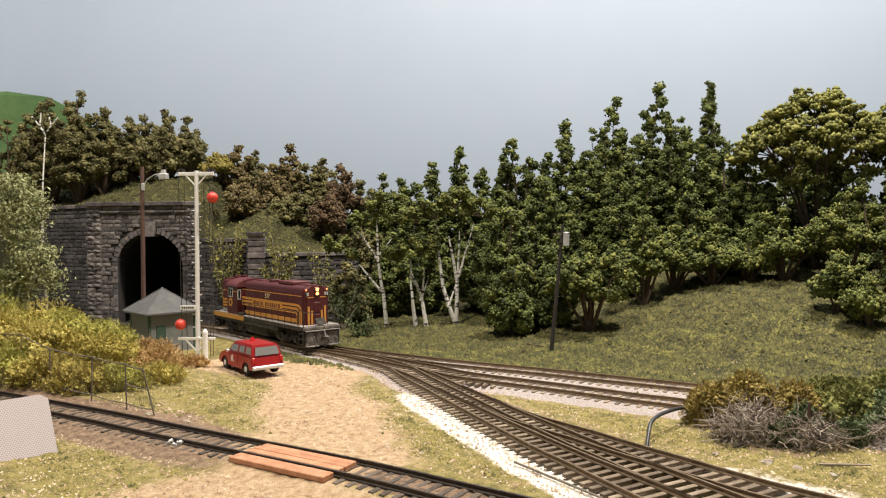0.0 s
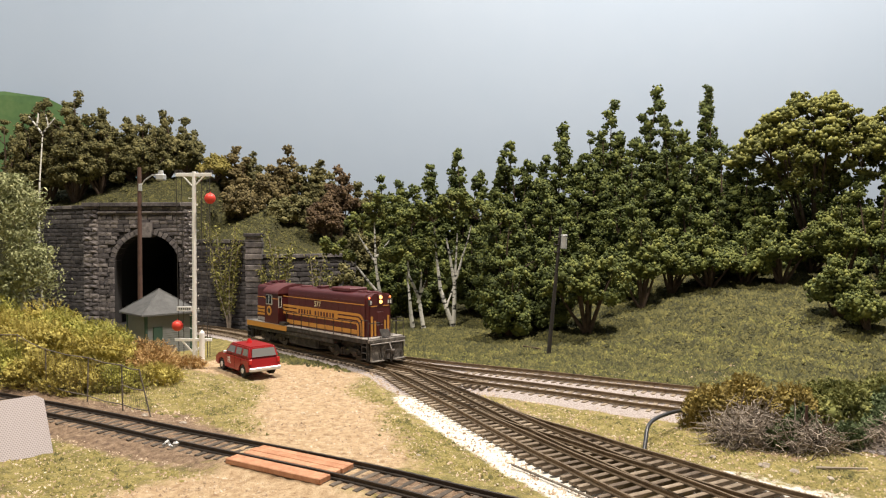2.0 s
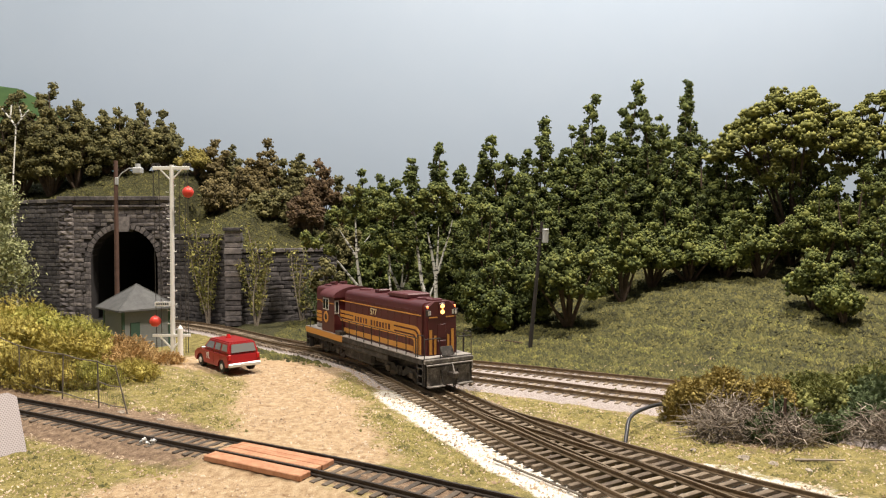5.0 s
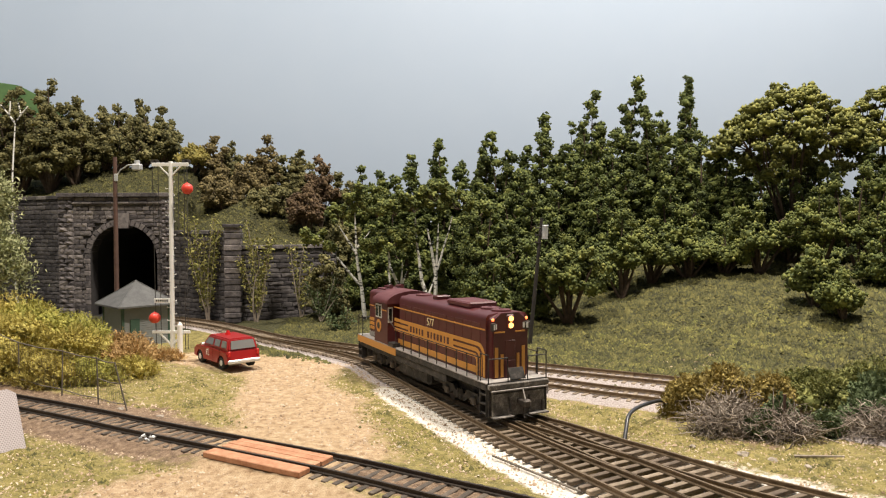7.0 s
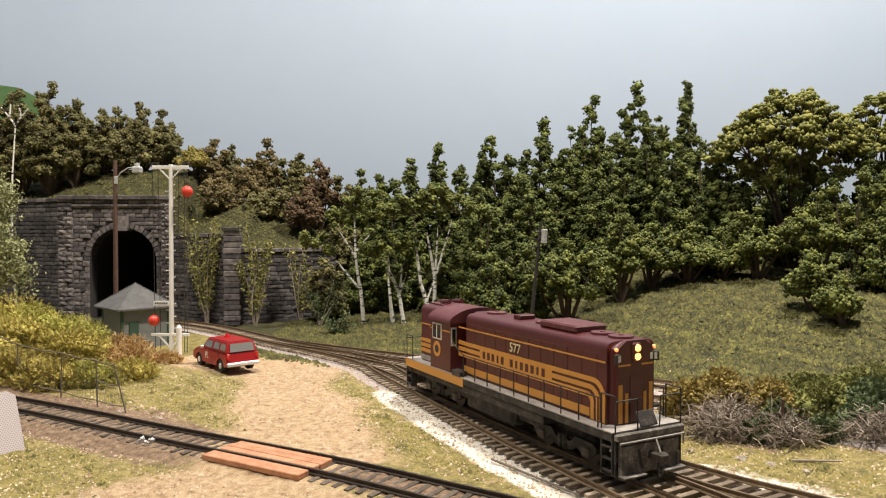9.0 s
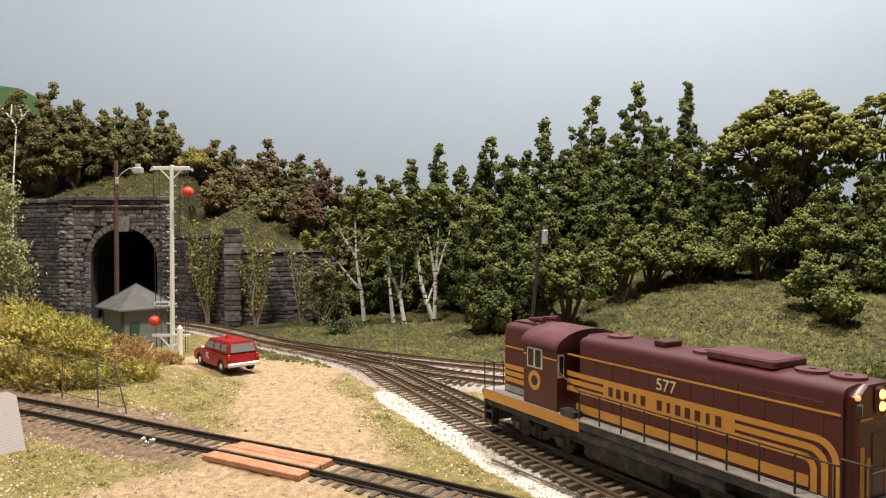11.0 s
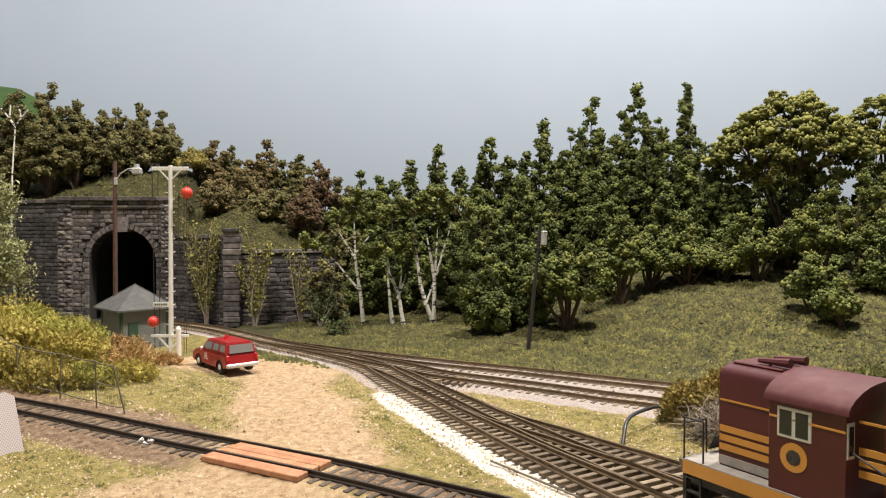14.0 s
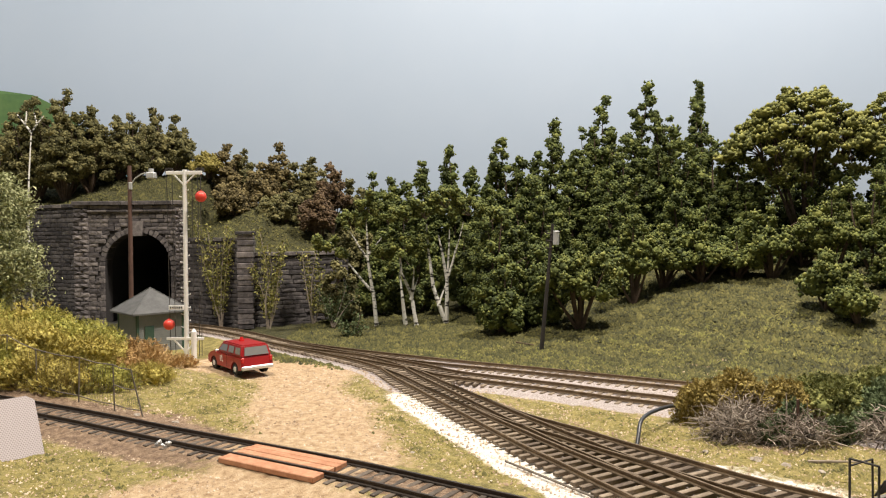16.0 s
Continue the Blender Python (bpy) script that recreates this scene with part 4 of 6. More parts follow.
def cover(name, label, n, region, leaf, size, seed, lift=0.5):
    """Loose ground foam and leaf litter over a stretch of land."""
    rng = np.random.default_rng(seed)
    p = rng.uniform((region[0], region[2]), (region[1], region[3]), (n, 2))
    d = np.full(n, 1e9)
    for P in LINES + (SIDING,):
        d = np.minimum(d, nearest(P, p[:, 0], p[:, 1])[0])
    keep = d > region[4]
    if len(region) > 5:
        keep &= wave(p[:, 0] * 1.6, p[:, 1] * 1.6, seed) + 0.5 * wave(p[:, 0] * 5, p[:, 1] * 5, seed) > region[5]
    if len(region) > 6:
        foot = 640 - 0.48 * (p[:, 0] + 100)
        keep &= (p[:, 1] > foot - 105 + rng.normal(0, 6, n)) & (p[:, 1] < wall_line(p[:, 0]) - 10)
    if name == "meadow_cover":
        keep &= bare(p[:, 0], p[:, 1]) + rng.normal(0, 0.12, n) < 0.42
    if label.startswith("olive"):
        keep = p[:, 1] > wall_line(p[:, 0]) + 8
    p = p[keep]
    n = len(p)
    z = height(p[:, 0], p[:, 1]) + lift
    c = np.stack([p[:, 0], p[:, 1], z], 1)
    r = size * rng.uniform(0.5, 1.6, (n, 1, 1)) * (1 + 0.5 * (wave(p[:, 0] * 4, p[:, 1] * 4, seed) > 0.25))[:, None, None]
    tuft = np.array([(1, 0, -0.2), (0, 1, -0.2), (-1, 0, -0.2), (0, -1, -0.2), (0, 0, 0.9)])
    v = (c[:, None, :] + tuft[None] * r * rng.uniform(0.6, 1.4, (n, 5, 3)) + rng.normal(0, 0.2, (n, 5, 3)) * r).reshape(-1, 3)
    f = np.array([(0, 1, 4), (1, 2, 4), (2, 3, 4), (3, 0, 4)])[None] + (np.arange(n) * 5)[:, None, None]
    ob = raw(name, v, f.reshape(-1, 3), leaf, None, True)
    tagged(ob, label, "ground cover", "", "stuff")


# slope foam with the shade under the trees mixed into its colours
LEAF["h"] = leaf_material("shade_darkened_hill_foam", [(0.017, 0.018, 0.004), (0.060, 0.058, 0.013), (0.135, 0.12, 0.032)])
LEAF["w"] = leaf_material("olive_moss", [(0.05, 0.048, 0.012), (0.13, 0.115, 0.03), (0.25, 0.205, 0.065)])
LEAF["q"] = leaf_material("bright_moss", [(0.05, 0.053, 0.011), (0.125, 0.122, 0.026), (0.215, 0.19, 0.05)])
LEAF["m"] = leaf_material("meadow_ground_foam", [(0.10, 0.085, 0.022), (0.215, 0.18, 0.05), (0.32, 0.26, 0.09)])
LEAF["d"] = leaf_material("loose_earth_crumbs", [(0.20, 0.13, 0.08), (0.42, 0.31, 0.20), (0.62, 0.52, 0.40)])
cover("hill_cover", "green and yellow ground foam on the slope, darkened for tree shade", 112000, (-160, 440, 380, 790, 22, -3, 1), LEAF["h"], 1.15, 81, 0.1)
cover("hill_cover", "bright yellow-green moss in patches on the slope", 60000, (-160, 440, 370, 600, 22, 0.1, 1), LEAF["q"], 0.85, 86, 0.2)
cover("meadow_cover", "short yellow-green turf between the tracks", 90000, (-330, 300, 215, 470, 31, -0.3), LEAF["m"], 0.5, 82, 0.0)
cover("meadow_cover", "darker olive moss clumps in the turf", 90000, (-330, 300, 215, 470, 30, 0.35), LEAF["w"], 0.6, 87, 0.1)
cover("loose_stones", "loose earth crumbs and small stones on bare ground", 30000, (-230, 200, 215, 520, 15), LEAF["d"], 0.38, 83, 0.0)
cover("tunnel_hill_cover", "olive turf on the hill over the tunnel", 22000, (-560, -120, 760, 950, -1), LEAF["h"], 1.0, 84, 0.1)


# ---------------------------------------------------------------- trackside things
M_SIDING = varied("grey_clapboard", [(0.17, 0.18, 0.175), (0.235, 0.245, 0.24)], 90, 0.8, 0, 0.1)
M_TRIM = varied("dark_green_trim", [(0.03, 0.07, 0.05), (0.05, 0.10, 0.07)], 90, 0.7)
M_SLATE = varied("grey_roofing", [(0.06, 0.06, 0.06), (0.10, 0.10, 0.098), (0.14, 0.14, 0.135)], 150, 0.85, 0, 0.15)
M_RED = varied("red_ball_paint", [(0.62, 0.045, 0.03), (0.72, 0.07, 0.045)], 100, 0.35)
M_POLE = varied("brown_pole_wood", [(0.06, 0.03, 0.022), (0.13, 0.07, 0.05)], 200, 0.8)
M_DARKPOLE = varied("creosoted_pole_wood", [(0.02, 0.017, 0.015), (0.05, 0.042, 0.036)], 200, 0.85)
M_GREY = varied("grey_lamp_metal", [(0.42, 0.43, 0.42), (0.55, 0.55, 0.54)], 200, 0.45, 0.3)
M_WIRE = plain("dark_wire", (0.05, 0.045, 0.04), 0.6)
M_PLANK = varied("orange_brown_plank", [(0.24, 0.10, 0.05), (0.38, 0.175, 0.09), (0.52, 0.28, 0.16)], 120, 0.75, 0, 0.15, spread=0.3)
M_LETTER = plain("black_lettering", (0.03, 0.03, 0.03), 0.6)


def build_shed():
    shed = thing("shed", "small grey clapboard shed with a hipped roof", "shed", -268, 617, -5, 46)
    s, eave = 20.0, 33.5
    bm = B()
    box(bm, 0, 0, eave / 2, 2 * s - 1, 2 * s - 1, eave)
    part("body", bm, M_SIDING, shed)
    for k in range(4):
        m = Matrix.Rotation(k * math.pi / 2, 4, "Z")
        for i in range(17):
            bm = B()
            prism(bm, [(-s - 0.35, i * 1.95), (-s + 0.6, i * 1.95), (-s + 0.6, i * 1.95 + 2.1), (-s + 0.05, i * 1.95 + 2.1)], -s + 1.2, s - 1.2, "x")
            bmesh.ops.transform(bm, matrix=m, verts=bm.verts)
            part("clapboard", bm, M_SIDING, shed)
        bm = B()
        box(bm, s - 0.3, s - 0.3, eave / 2, 2.2, 2.2, eave, 0.2, m)
        part("corner_board", bm, M_TRIM, shed, "dark green corner board")
    for a, lx in ((0, -10),):
        m = Matrix.Rotation(a * math.pi / 2, 4, "Z")
        bm = B()
        box(bm, lx, -s - 0.5, 12, 8, 0.8, 23, 0.2, m)
        door = part("door", bm, M_TRIM, shed, "dark green door")
        bm = B()
        rod(bm, m @ Vector((lx + 4, -s - 1, 13)), m @ Vector((lx + 4, -s - 2, 13)), 0.5, 0.5, 8)
        part("door_knob", bm, M_GREY, door)
    bm = B()
    e = s + 5.5
    pts = [(-e, -e, eave), (e, -e, eave), (e, e, eave), (-e, e, eave)]
    lo = [bm.verts.new(p) for p in pts]
    up = [bm.verts.new((p[0], p[1], eave + 1.4)) for p in pts]
    tip = bm.verts.new((0, 0, eave + 21))
    bm.faces.new(lo[::-1])
    for i in range(4):
        j = (i + 1) % 4
        bm.faces.new((lo[i], lo[j], up[j], up[i]))
        bm.faces.new((up[i], up[j], tip))
    roof = part("roof", bm, M_SLATE, shed, "grey hipped roof")
    for i in range(4):
        bm = B()
        p = pts[i]
        rod(bm, (p[0], p[1], eave + 1.4), (0, 0, eave + 21.2), 0.45, 0.45, 5)
        part("hip_ridge", bm, M_SLATE, roof)


build_shed()


def build_signal():
    sig = thing("ball_signal", "white wooden ball signal mast with two red balls", "railway signal", -215, 560, -4)
    top = 151.5
    bm = B()
    rod(bm, (0, 0, 0), (0.8, 0, top), 2.0, 1.6, 10)
    part("mast", bm, M_WHITE, sig, smooth=True)
    bm = B()
    box(bm, 0.6, -0.4, 149, 29, 1.4, 2.8, 0.25)
    part("crossarm", bm, M_WHITE, sig)
    for s in (-1, 1):
        bm = B()
        rod(bm, (0.6, -0.6, 139), (0.6 + s * 8.5, -0.6, 148), 0.65, 0.65, 6)
        part("arm_brace", bm, M_WHITE, sig)
        bm = B()
        for x in (11, 13.6):
            bmesh.ops.create_cone(bm, cap_ends=True, segments=14, radius1=2.2, radius2=2.2, depth=0.7,
                                  matrix=Matrix.Translation((0.6 + s * x, 0, 151)) @ Matrix.Rotation(math.pi / 2, 4, "X"))
        part("pulley", bm, M_WIRE, sig)
    for i in range(22):
        z = 26 + i * 5.2
        bm = B()
        s = 1 if i % 2 else -1
        rod(bm, (s * 1.4, 0, z), (s * 3.7, 0, z), 0.3, 0.3, 5)
        rod(bm, (s * 3.6, 0, z), (s * 3.6, 0, z + 0.9), 0.3, 0.3, 5)
        part("climbing_step", bm, M_WHITE, sig)
    bm = B()
    box(bm, -0.5, -1.2, 17, 30, 1.3, 2.2, 0.2)
    part("lower_arm", bm, M_WHITE, sig)
    for s in (-1, 1):
        bm = B()
        rod(bm, (0, -1, 6), (s * 10, -1, 16.6), 0.8, 0.8, 6)
        part("lower_brace", bm, M_WHITE, sig)
    bm = B()
    rod(bm, (7.8, -5, 0), (7.8, -5, 23), 2.1, 2.1, 12)
    rod(bm, (7.8, -5, 23), (7.8, -5, 25.4), 2.1, 0.5, 12)
    part("winch_post", bm, M_WHITE, sig, "short white post with rounded top", True)
    for x, z in ((13.6, 130), (-13.6, 28.2)):
        bm = B()
        bmesh.ops.create_uvsphere(bm, u_segments=24, v_segments=16, radius=4.4, matrix=Matrix.Translation((x, -0.4, z)))
        rod(bm, (x, -0.4, z + 4), (x, -0.4, z + 5.2), 0.6, 0.5, 8)
        part("signal_ball", bm, M_RED, sig, "glossy red ball", True)
    for x in (-13.6, -9.2, 6.8, 11.4, 13.6):
        bm = B()
        rod(bm, (x, -0.3, 150), (x * 0.92, -0.5, 3), 0.3, 0.3, 5)
        part("hoist_line", bm, M_WIRE, sig)
    bm = B()
    box(bm, -7, -2.2, 42, 12, 0.7, 3.6, 0.1)
    plate = part("sign_plate", bm, M_WHITE, sig, "small white sign with a line of lettering")
    bm = B()
    for k in range(6):
        box(bm, -11.2 + 1.7 * k, -2.6, 42, 1.1, 0.1, 1.5)
    part("lettering_bars", bm, M_LETTER, plate)


build_signal()


def build_lamp_post():
    lamp = thing("street_lamp", "brown wooden pole with a grey arm lamp", "street lamp", -305, 660, -5)
    bm = B()
    rod(bm, (0, 0, 0), (0.8, 0, 166), 2.3, 1.8, 10)
    part("pole", bm, M_POLE, lamp, smooth=True)
    bm = B()
    pts = [(1.5, -0.5, 147), (6, -0.5, 154), (13, -0.5, 158.5), (19, -0.5, 159)]
    for a, b in zip(pts, pts[1:]):
        rod(bm, a, b, 0.6, 0.6, 8)
    box(bm, 1.8, -0.8, 147, 3, 2.4, 7, 0.4)
    part("arm", bm, M_GREY, lamp)
    bm = B()
    box(bm, 21.5, -0.5, 156.5, 8.4, 6.4, 6.2, 1.0)
    rod(bm, (21.5, -0.5, 159), (21.5, -0.5, 163), 2.6, 2.2, 12)
    part("lamp_head", bm, M_GREY, lamp, "boxy grey lamp head")


build_lamp_post()


def build_pole():
    z = land_z(70, 578)
    pole = thing("utility_pole", "dark creosoted utility pole with a grey transformer", "utility pole", 70, 578, z - 2)
    h = 104 - z
    bm = B()
    rod(bm, (0, 0, 0), (10, 0, h), 1.8, 1.2, 10)
    part("pole", bm, M_DARKPOLE, pole, smooth=True)
    bm = B()
    rod(bm, (12.2, -2, h - 17), (12.6, -2, h - 6.5), 2.5, 2.5, 14)
    rod(bm, (12.6, -2, h - 6.5), (12.6, -2, h - 5.6), 2.7, 2.2, 14)
    part("transformer", bm, M_GREY, pole, "grey can transformer", True)
    for k, zz in enumerate((h - 8, h - 14, h - 20)):
        bm = B()
        rod(bm, (4.6, -1, zz), (9.5, -1, zz), 0.6, 0.6, 6)
        rod(bm, (5, -1, zz), (5, -1, zz + 1.8), 0.7, 0.5, 8)
        part("insulator_bracket", bm, M_DARKPOLE, pole)


build_pole()


def build_crossing():
    top = thing("plank_crossing", "orange-brown wooden plank crossing over the siding", "level crossing", -72, 301.7, 0, -29.2)
    for y, w, z, l in ((4.2, 4.15, -0.5, 52), (-0.05, 4.15, -0.4, 53), (-4.3, 4.15, -0.55, 52), (-12.8, 7.0, -0.6, 53)):
        bm = B()
        box(bm, 0, y, z - 0.9, l, w, 2.4, 0.3)
        part("plank", bm, M_PLANK, top)


build_crossing()


# ---------------------------------------------------------------- car, fence and small things
M_CAR = varied("red_car_paint", [(0.27, 0.010, 0.012), (0.33, 0.015, 0.016)], 60, 0.32)
M_CARGLASS = plain("grey_car_glass", (0.19, 0.19, 0.185), 0.12)
M_CHROME = varied("silver_bumper", [(0.60, 0.60, 0.60), (0.72, 0.72, 0.71)], 200, 0.35, 0.4)
M_TYRE = plain("black_tyre_rubber", (0.018, 0.018, 0.018), 0.8)
M_LAMP_RED = plain("red_tail_lamp", (0.55, 0.02, 0.02), 0.2)
M_DECAL = plain("white_door_decal", (0.78, 0.74, 0.72), 0.5)


def build_car():
    """x forwards, y to its left, z up, millimetres; the rear axle at -19, the front one at 19."""
    car = thing("car", "red fire-service sport utility car parked on the dirt", "car", -157, 509, land_z(-157, 509) + 0.6, 131)
    car.scale = (0.96, 0.94, 0.9)
    H = 12.6
    side = [(-30, 7.2), (-29.6, 13.5), (-29, 15.2), (15, 15.2), (16.5, 14.6), (27, 13.2), (29.4, 12), (30, 7.2), (30, 5.4), (25.5, 4.2), (24.6, 7.4), (22, 9.9), (19, 10.6), (16, 9.9),
            (13.4, 7.4), (12.5, 4.2), (-12.5, 4.2), (-13.4, 7.4), (-16, 9.9), (-19, 10.6), (-22, 9.9), (-24.6, 7.4), (-25.5, 4.6), (-30, 5.6)]
    bm = B()
    prism(bm, side, -H, H)
    es = [e for e in bm.edges if abs(e.verts[0].co.y - e.verts[1].co.y) < 0.01 and min(e.verts[0].co.z, e.verts[1].co.z) > 11]
    bmesh.ops.bevel(bm, geom=es, offset=1.2, segments=2, affect="EDGES", clamp_overlap=True)
    part("body", bm, M_CAR, car, smooth=True)
    bm = B()
    lo = [(-29.2, 15), (15.5, 15), (6.5, 24.0), (-26.4, 24.0)]
    w0, w1 = H - 0.5, H - 2.6
    vs = [[bm.verts.new((x, s * (w0 if z < 20 else w1), z)) for x, z in lo] for s in (-1, 1)]
    bm.faces.new(vs[0])
    bm.faces.new(vs[1][::-1])
    for i in range(4):
        bm.faces.new((vs[0][i], vs[1][i], vs[1][(i + 1) % 4], vs[0][(i + 1) % 4]))
    bmesh.ops.bevel(bm, geom=list(bm.edges), offset=0.9, segments=2, affect="EDGES", clamp_overlap=True)
    part("cabin", bm, M_CAR, car, smooth=True)

    def pane(name, pts, mat, parent, thick=0.25):
        bm = B()
        a = [bm.verts.new(p) for p in pts]
        f = bm.faces.new(a)
        r = bmesh.ops.extrude_face_region(bm, geom=[f])
        f.normal_update()
        bmesh.ops.translate(bm, vec=f.normal * thick, verts=[v for v in r["geom"] if isinstance(v, bmesh.types.BMVert)])
        return part(name, bm, mat, parent)

    def on_side(x, z, s, out=0.12):
        return (x, s * (w0 + (w1 - w0) * (z - 15) / 9 + out), z)
    for s in (-1, 1):
        for q in (((-26.6, 17.0), (-18.0, 17.0), (-18.0, 21.9), (-25.2, 21.9)), ((-15.4, 17.0), (-6.4, 17.0), (-6.4, 21.9), (-15.4, 21.9)),
                  ((-3.8, 17.0), (8.2, 17.0), (10.2, 17.0), (5.2, 21.9), (-3.8, 21.9))):
            pane("side_window", [on_side(x, z, s) for x, z in q], M_CARGLASS, car)
        bm = B()
        box(bm, 9.5, s * (H + 1.4), 16.4, 1.6, 2.6, 1.8, 0.4)
        part("door_mirror", bm, M_CHROME, car)
        for x in (-19, 19):
            bm = B()
            rod(bm, (x, s * (H - 4.4), 4.9), (x, s * (H - 0.2), 4.9), 4.9, 4.9, 24)
            bmesh.ops.bevel(bm, geom=[e for e in bm.edges if abs(e.verts[0].co.y - e.verts[1].co.y) < 0.01], offset=0.6, segments=1, affect="EDGES")
            wheel = part("wheel", bm, M_TYRE, car, smooth=True)
            bm = B()
            rod(bm, (x, s * (H - 0.6), 4.9), (x, s * (H + 0.05), 4.9), 2.5, 2.1, 18)
            part("rim", bm, M_CHROME, wheel)
        bm = B()
        box(bm, -29.7, s * (H - 1.5), 12.8, 1.2, 2.2, 4.0, 0.3)
        part("tail_lamp", bm, M_LAMP_RED, car)
        bm = B()
        box(bm, 29.5, s * (H - 3.4), 10.6, 1.2, 4.6, 2.2, 0.4)
        part("headlamp", bm, M_CHROME, car)
        bm = B()
        for dx, dz, w, h in ((0, 0, 1.0, 5.2), (1.8, 1.4, 2.2, 1.0), (3.0, 0.6, 0.9, 2.6), (2.2, -0.4, 1.8, 0.9), (2.9, -1.8, 1.0, 2.2), (-1.2, -2.4, 1.4, 0.9)):
            box(bm, 3.5 + dx, s * (H + 0.06), 10.8 + dz, w, 0.16, h)
        part("door_emblem", bm, M_DECAL, car, "white emblem on the front door")
        for x in (-5, -16.6):
            bm = B()
            box(bm, x, s * (H + 0.02), 10.2, 0.25, 0.12, 9.6)
            part("door_gap", bm, M_TYRE, car)
    pane("rear_window", [(-29.3, -9.6, 16.2), (-29.3, 9.6, 16.2), (-27.5, 8.6, 22.4), (-27.5, -8.6, 22.4)], M_CARGLASS, car)
    pane("windscreen", [(15.0, 10, 16.4), (15.0, -10, 16.4), (8.2, -9, 23.0), (8.2, 9, 23.0)], M_CARGLASS, car)
    bm = B()
    box(bm, -30.6, 0, 6.8, 2.2, 2 * H - 0.4, 3.0, 0.6)
    part("rear_bumper", bm, M_CHROME, car, "silver rear bumper")
    bm = B()
    box(bm, 30.4, 0, 6.4, 2.0, 2 * H - 0.4, 3.0, 0.6)
    part("front_bumper", bm, M_CHROME, car)
    bm = B()
    box(bm, -31.8, 0, 7.2, 0.3, 6, 1.8, 0.1)
    part("number_plate", bm, M_DECAL, car, "blank pale number plate")
    bm = B()
    rod(bm, (-4, 0, 23.9), (-4, 0, 25.0), 2.2, 2.0, 12)
    rod(bm, (-4, 0, 25.0), (-4, 0, 27.0), 1.6, 1.2, 12)
    part("roof_beacon", bm, M_LAMP_RED, car, "red roof beacon")


build_car()

M_FENCE = varied("rusty_fence_wire", [(0.09, 0.075, 0.06), (0.20, 0.17, 0.135)], 200, 0.8)


def build_fence():
    fence = thing("wire_fence", "low rusty wire fence in front of the bushes", "fence")
    posts = [(-330, 482), (-298, 462), (-262, 436), (-226, 417), (-195, 398), (-172, 384)]
    tops = []
    for k, (x, y) in enumerate(posts):
        z = land_z(x, y)
        lean = -7.0 if k == 5 else (1.0 if k % 2 else -0.6)
        t = (x + lean, y, z + 27)
        bm = B()
        rod(bm, (x, y, z - 3), t, 0.5, 0.4, 6)
        part("post", bm, M_FENCE, fence)
        tops.append(((x, y, z), t))
    for (a, ta), (b, tb) in zip(tops, tops[1:]):
        for u in (0.14, 0.56, 0.98) if a[0] < -190 < b[0] else (0.14, 0.98):
            p = Vector(a).lerp(Vector(ta), u)
            q = Vector(b).lerp(Vector(tb), u)
            m = (p + q) / 2 - Vector((0, 0, 0.8))
            bm = B()
            rod(bm, p, m, 0.34, 0.34, 5)
            rod(bm, m, q, 0.34, 0.34, 5)
            part("rail_wire", bm, M_FENCE, fence)
        bm = B()
        n = 14
        for i in range(n):
            for s in (0, 1):
                u0, u1 = i / n, (i + 1.6) / n
                if u1 > 1:
                    continue
                lo, hi = (0.12, 0.96) if s else (0.96, 0.12)
                p = Vector(a).lerp(Vector(b), u0) + (Vector(ta) - Vector(a)) * lo
                q = Vector(a).lerp(Vector(b), u1) + (Vector(ta) - Vector(a)) * hi
                rod(bm, p, q, 0.05, 0.05, 3)
        part("wire_mesh", bm, M_FENCE, fence)


build_fence()


def mesh_material():
    m, nt, b = material("pale_woven_mesh", 0.7)
    tc = nt.nodes.new("ShaderNodeTexCoord")
    v = node(nt, "ShaderNodeTexVoronoi", Scale=1300.0, Randomness=0.0)
    r = nt.nodes.new("ShaderNodeValToRGB")
    r.color_ramp.elements[0].position, r.color_ramp.elements[0].color = 0.25, (0.24, 0.205, 0.20, 1)
    r.color_ramp.elements[1].position, r.color_ramp.elements[1].color = 0.6, (0.44, 0.39, 0.385, 1)
    nt.links.new(tc.outputs["Object"], v.inputs["Vector"])
    nt.links.new(v.outputs["Distance"], r.inputs["Fac"])
    nt.links.new(r.outputs["Color"], b.inputs["Base Color"])
    return m


def build_screen():
    top = thing("mesh_panel", "pale grey woven mesh panel leaning beside the siding", "panel", -190, 320, -5)
    bm = B()
    prism(bm, [(0, 0), (-90, 0), (-90, 26), (-5, 30.5), (-1.6, 28)], -0.5, 0.5)
    bmesh.ops.transform(bm, matrix=Matrix.Rotation(radians(-36), 4, "X"), verts=bm.verts)
    bmesh.ops.transform(bm, matrix=Matrix.Rotation(radians(38), 4, "Z"), verts=bm.verts)
    part("sheet", bm, mesh_material(), top)


build_screen()

M_TUBE = varied("black_rubber_tube", [(0.02, 0.02, 0.022), (0.05, 0.05, 0.055)], 200, 0.35)


def tube(bm, pts, r, seg=10):
    for a, b in zip(pts, pts[1:]):
        rod(bm, a, Vector(b) + (Vector(b) - Vector(a)) * 0.06, r, r, seg)


def build_tube():
    top = thing("bent_tube", "black bent tube rising from the ballast edge", "tube", 84, 328, -5)
    line = spline([(0, 0, 0), (2, 5, 4.5), (5, 12, 8.8), (12, 22, 10.2), (26, 38, 9.4), (40, 54, 6.5)], 2.5)
    bm = B()
    tube(bm, [tuple(p) for p in line], 0.95)
    part("pipe", bm, M_TUBE, top, smooth=True)


build_tube()


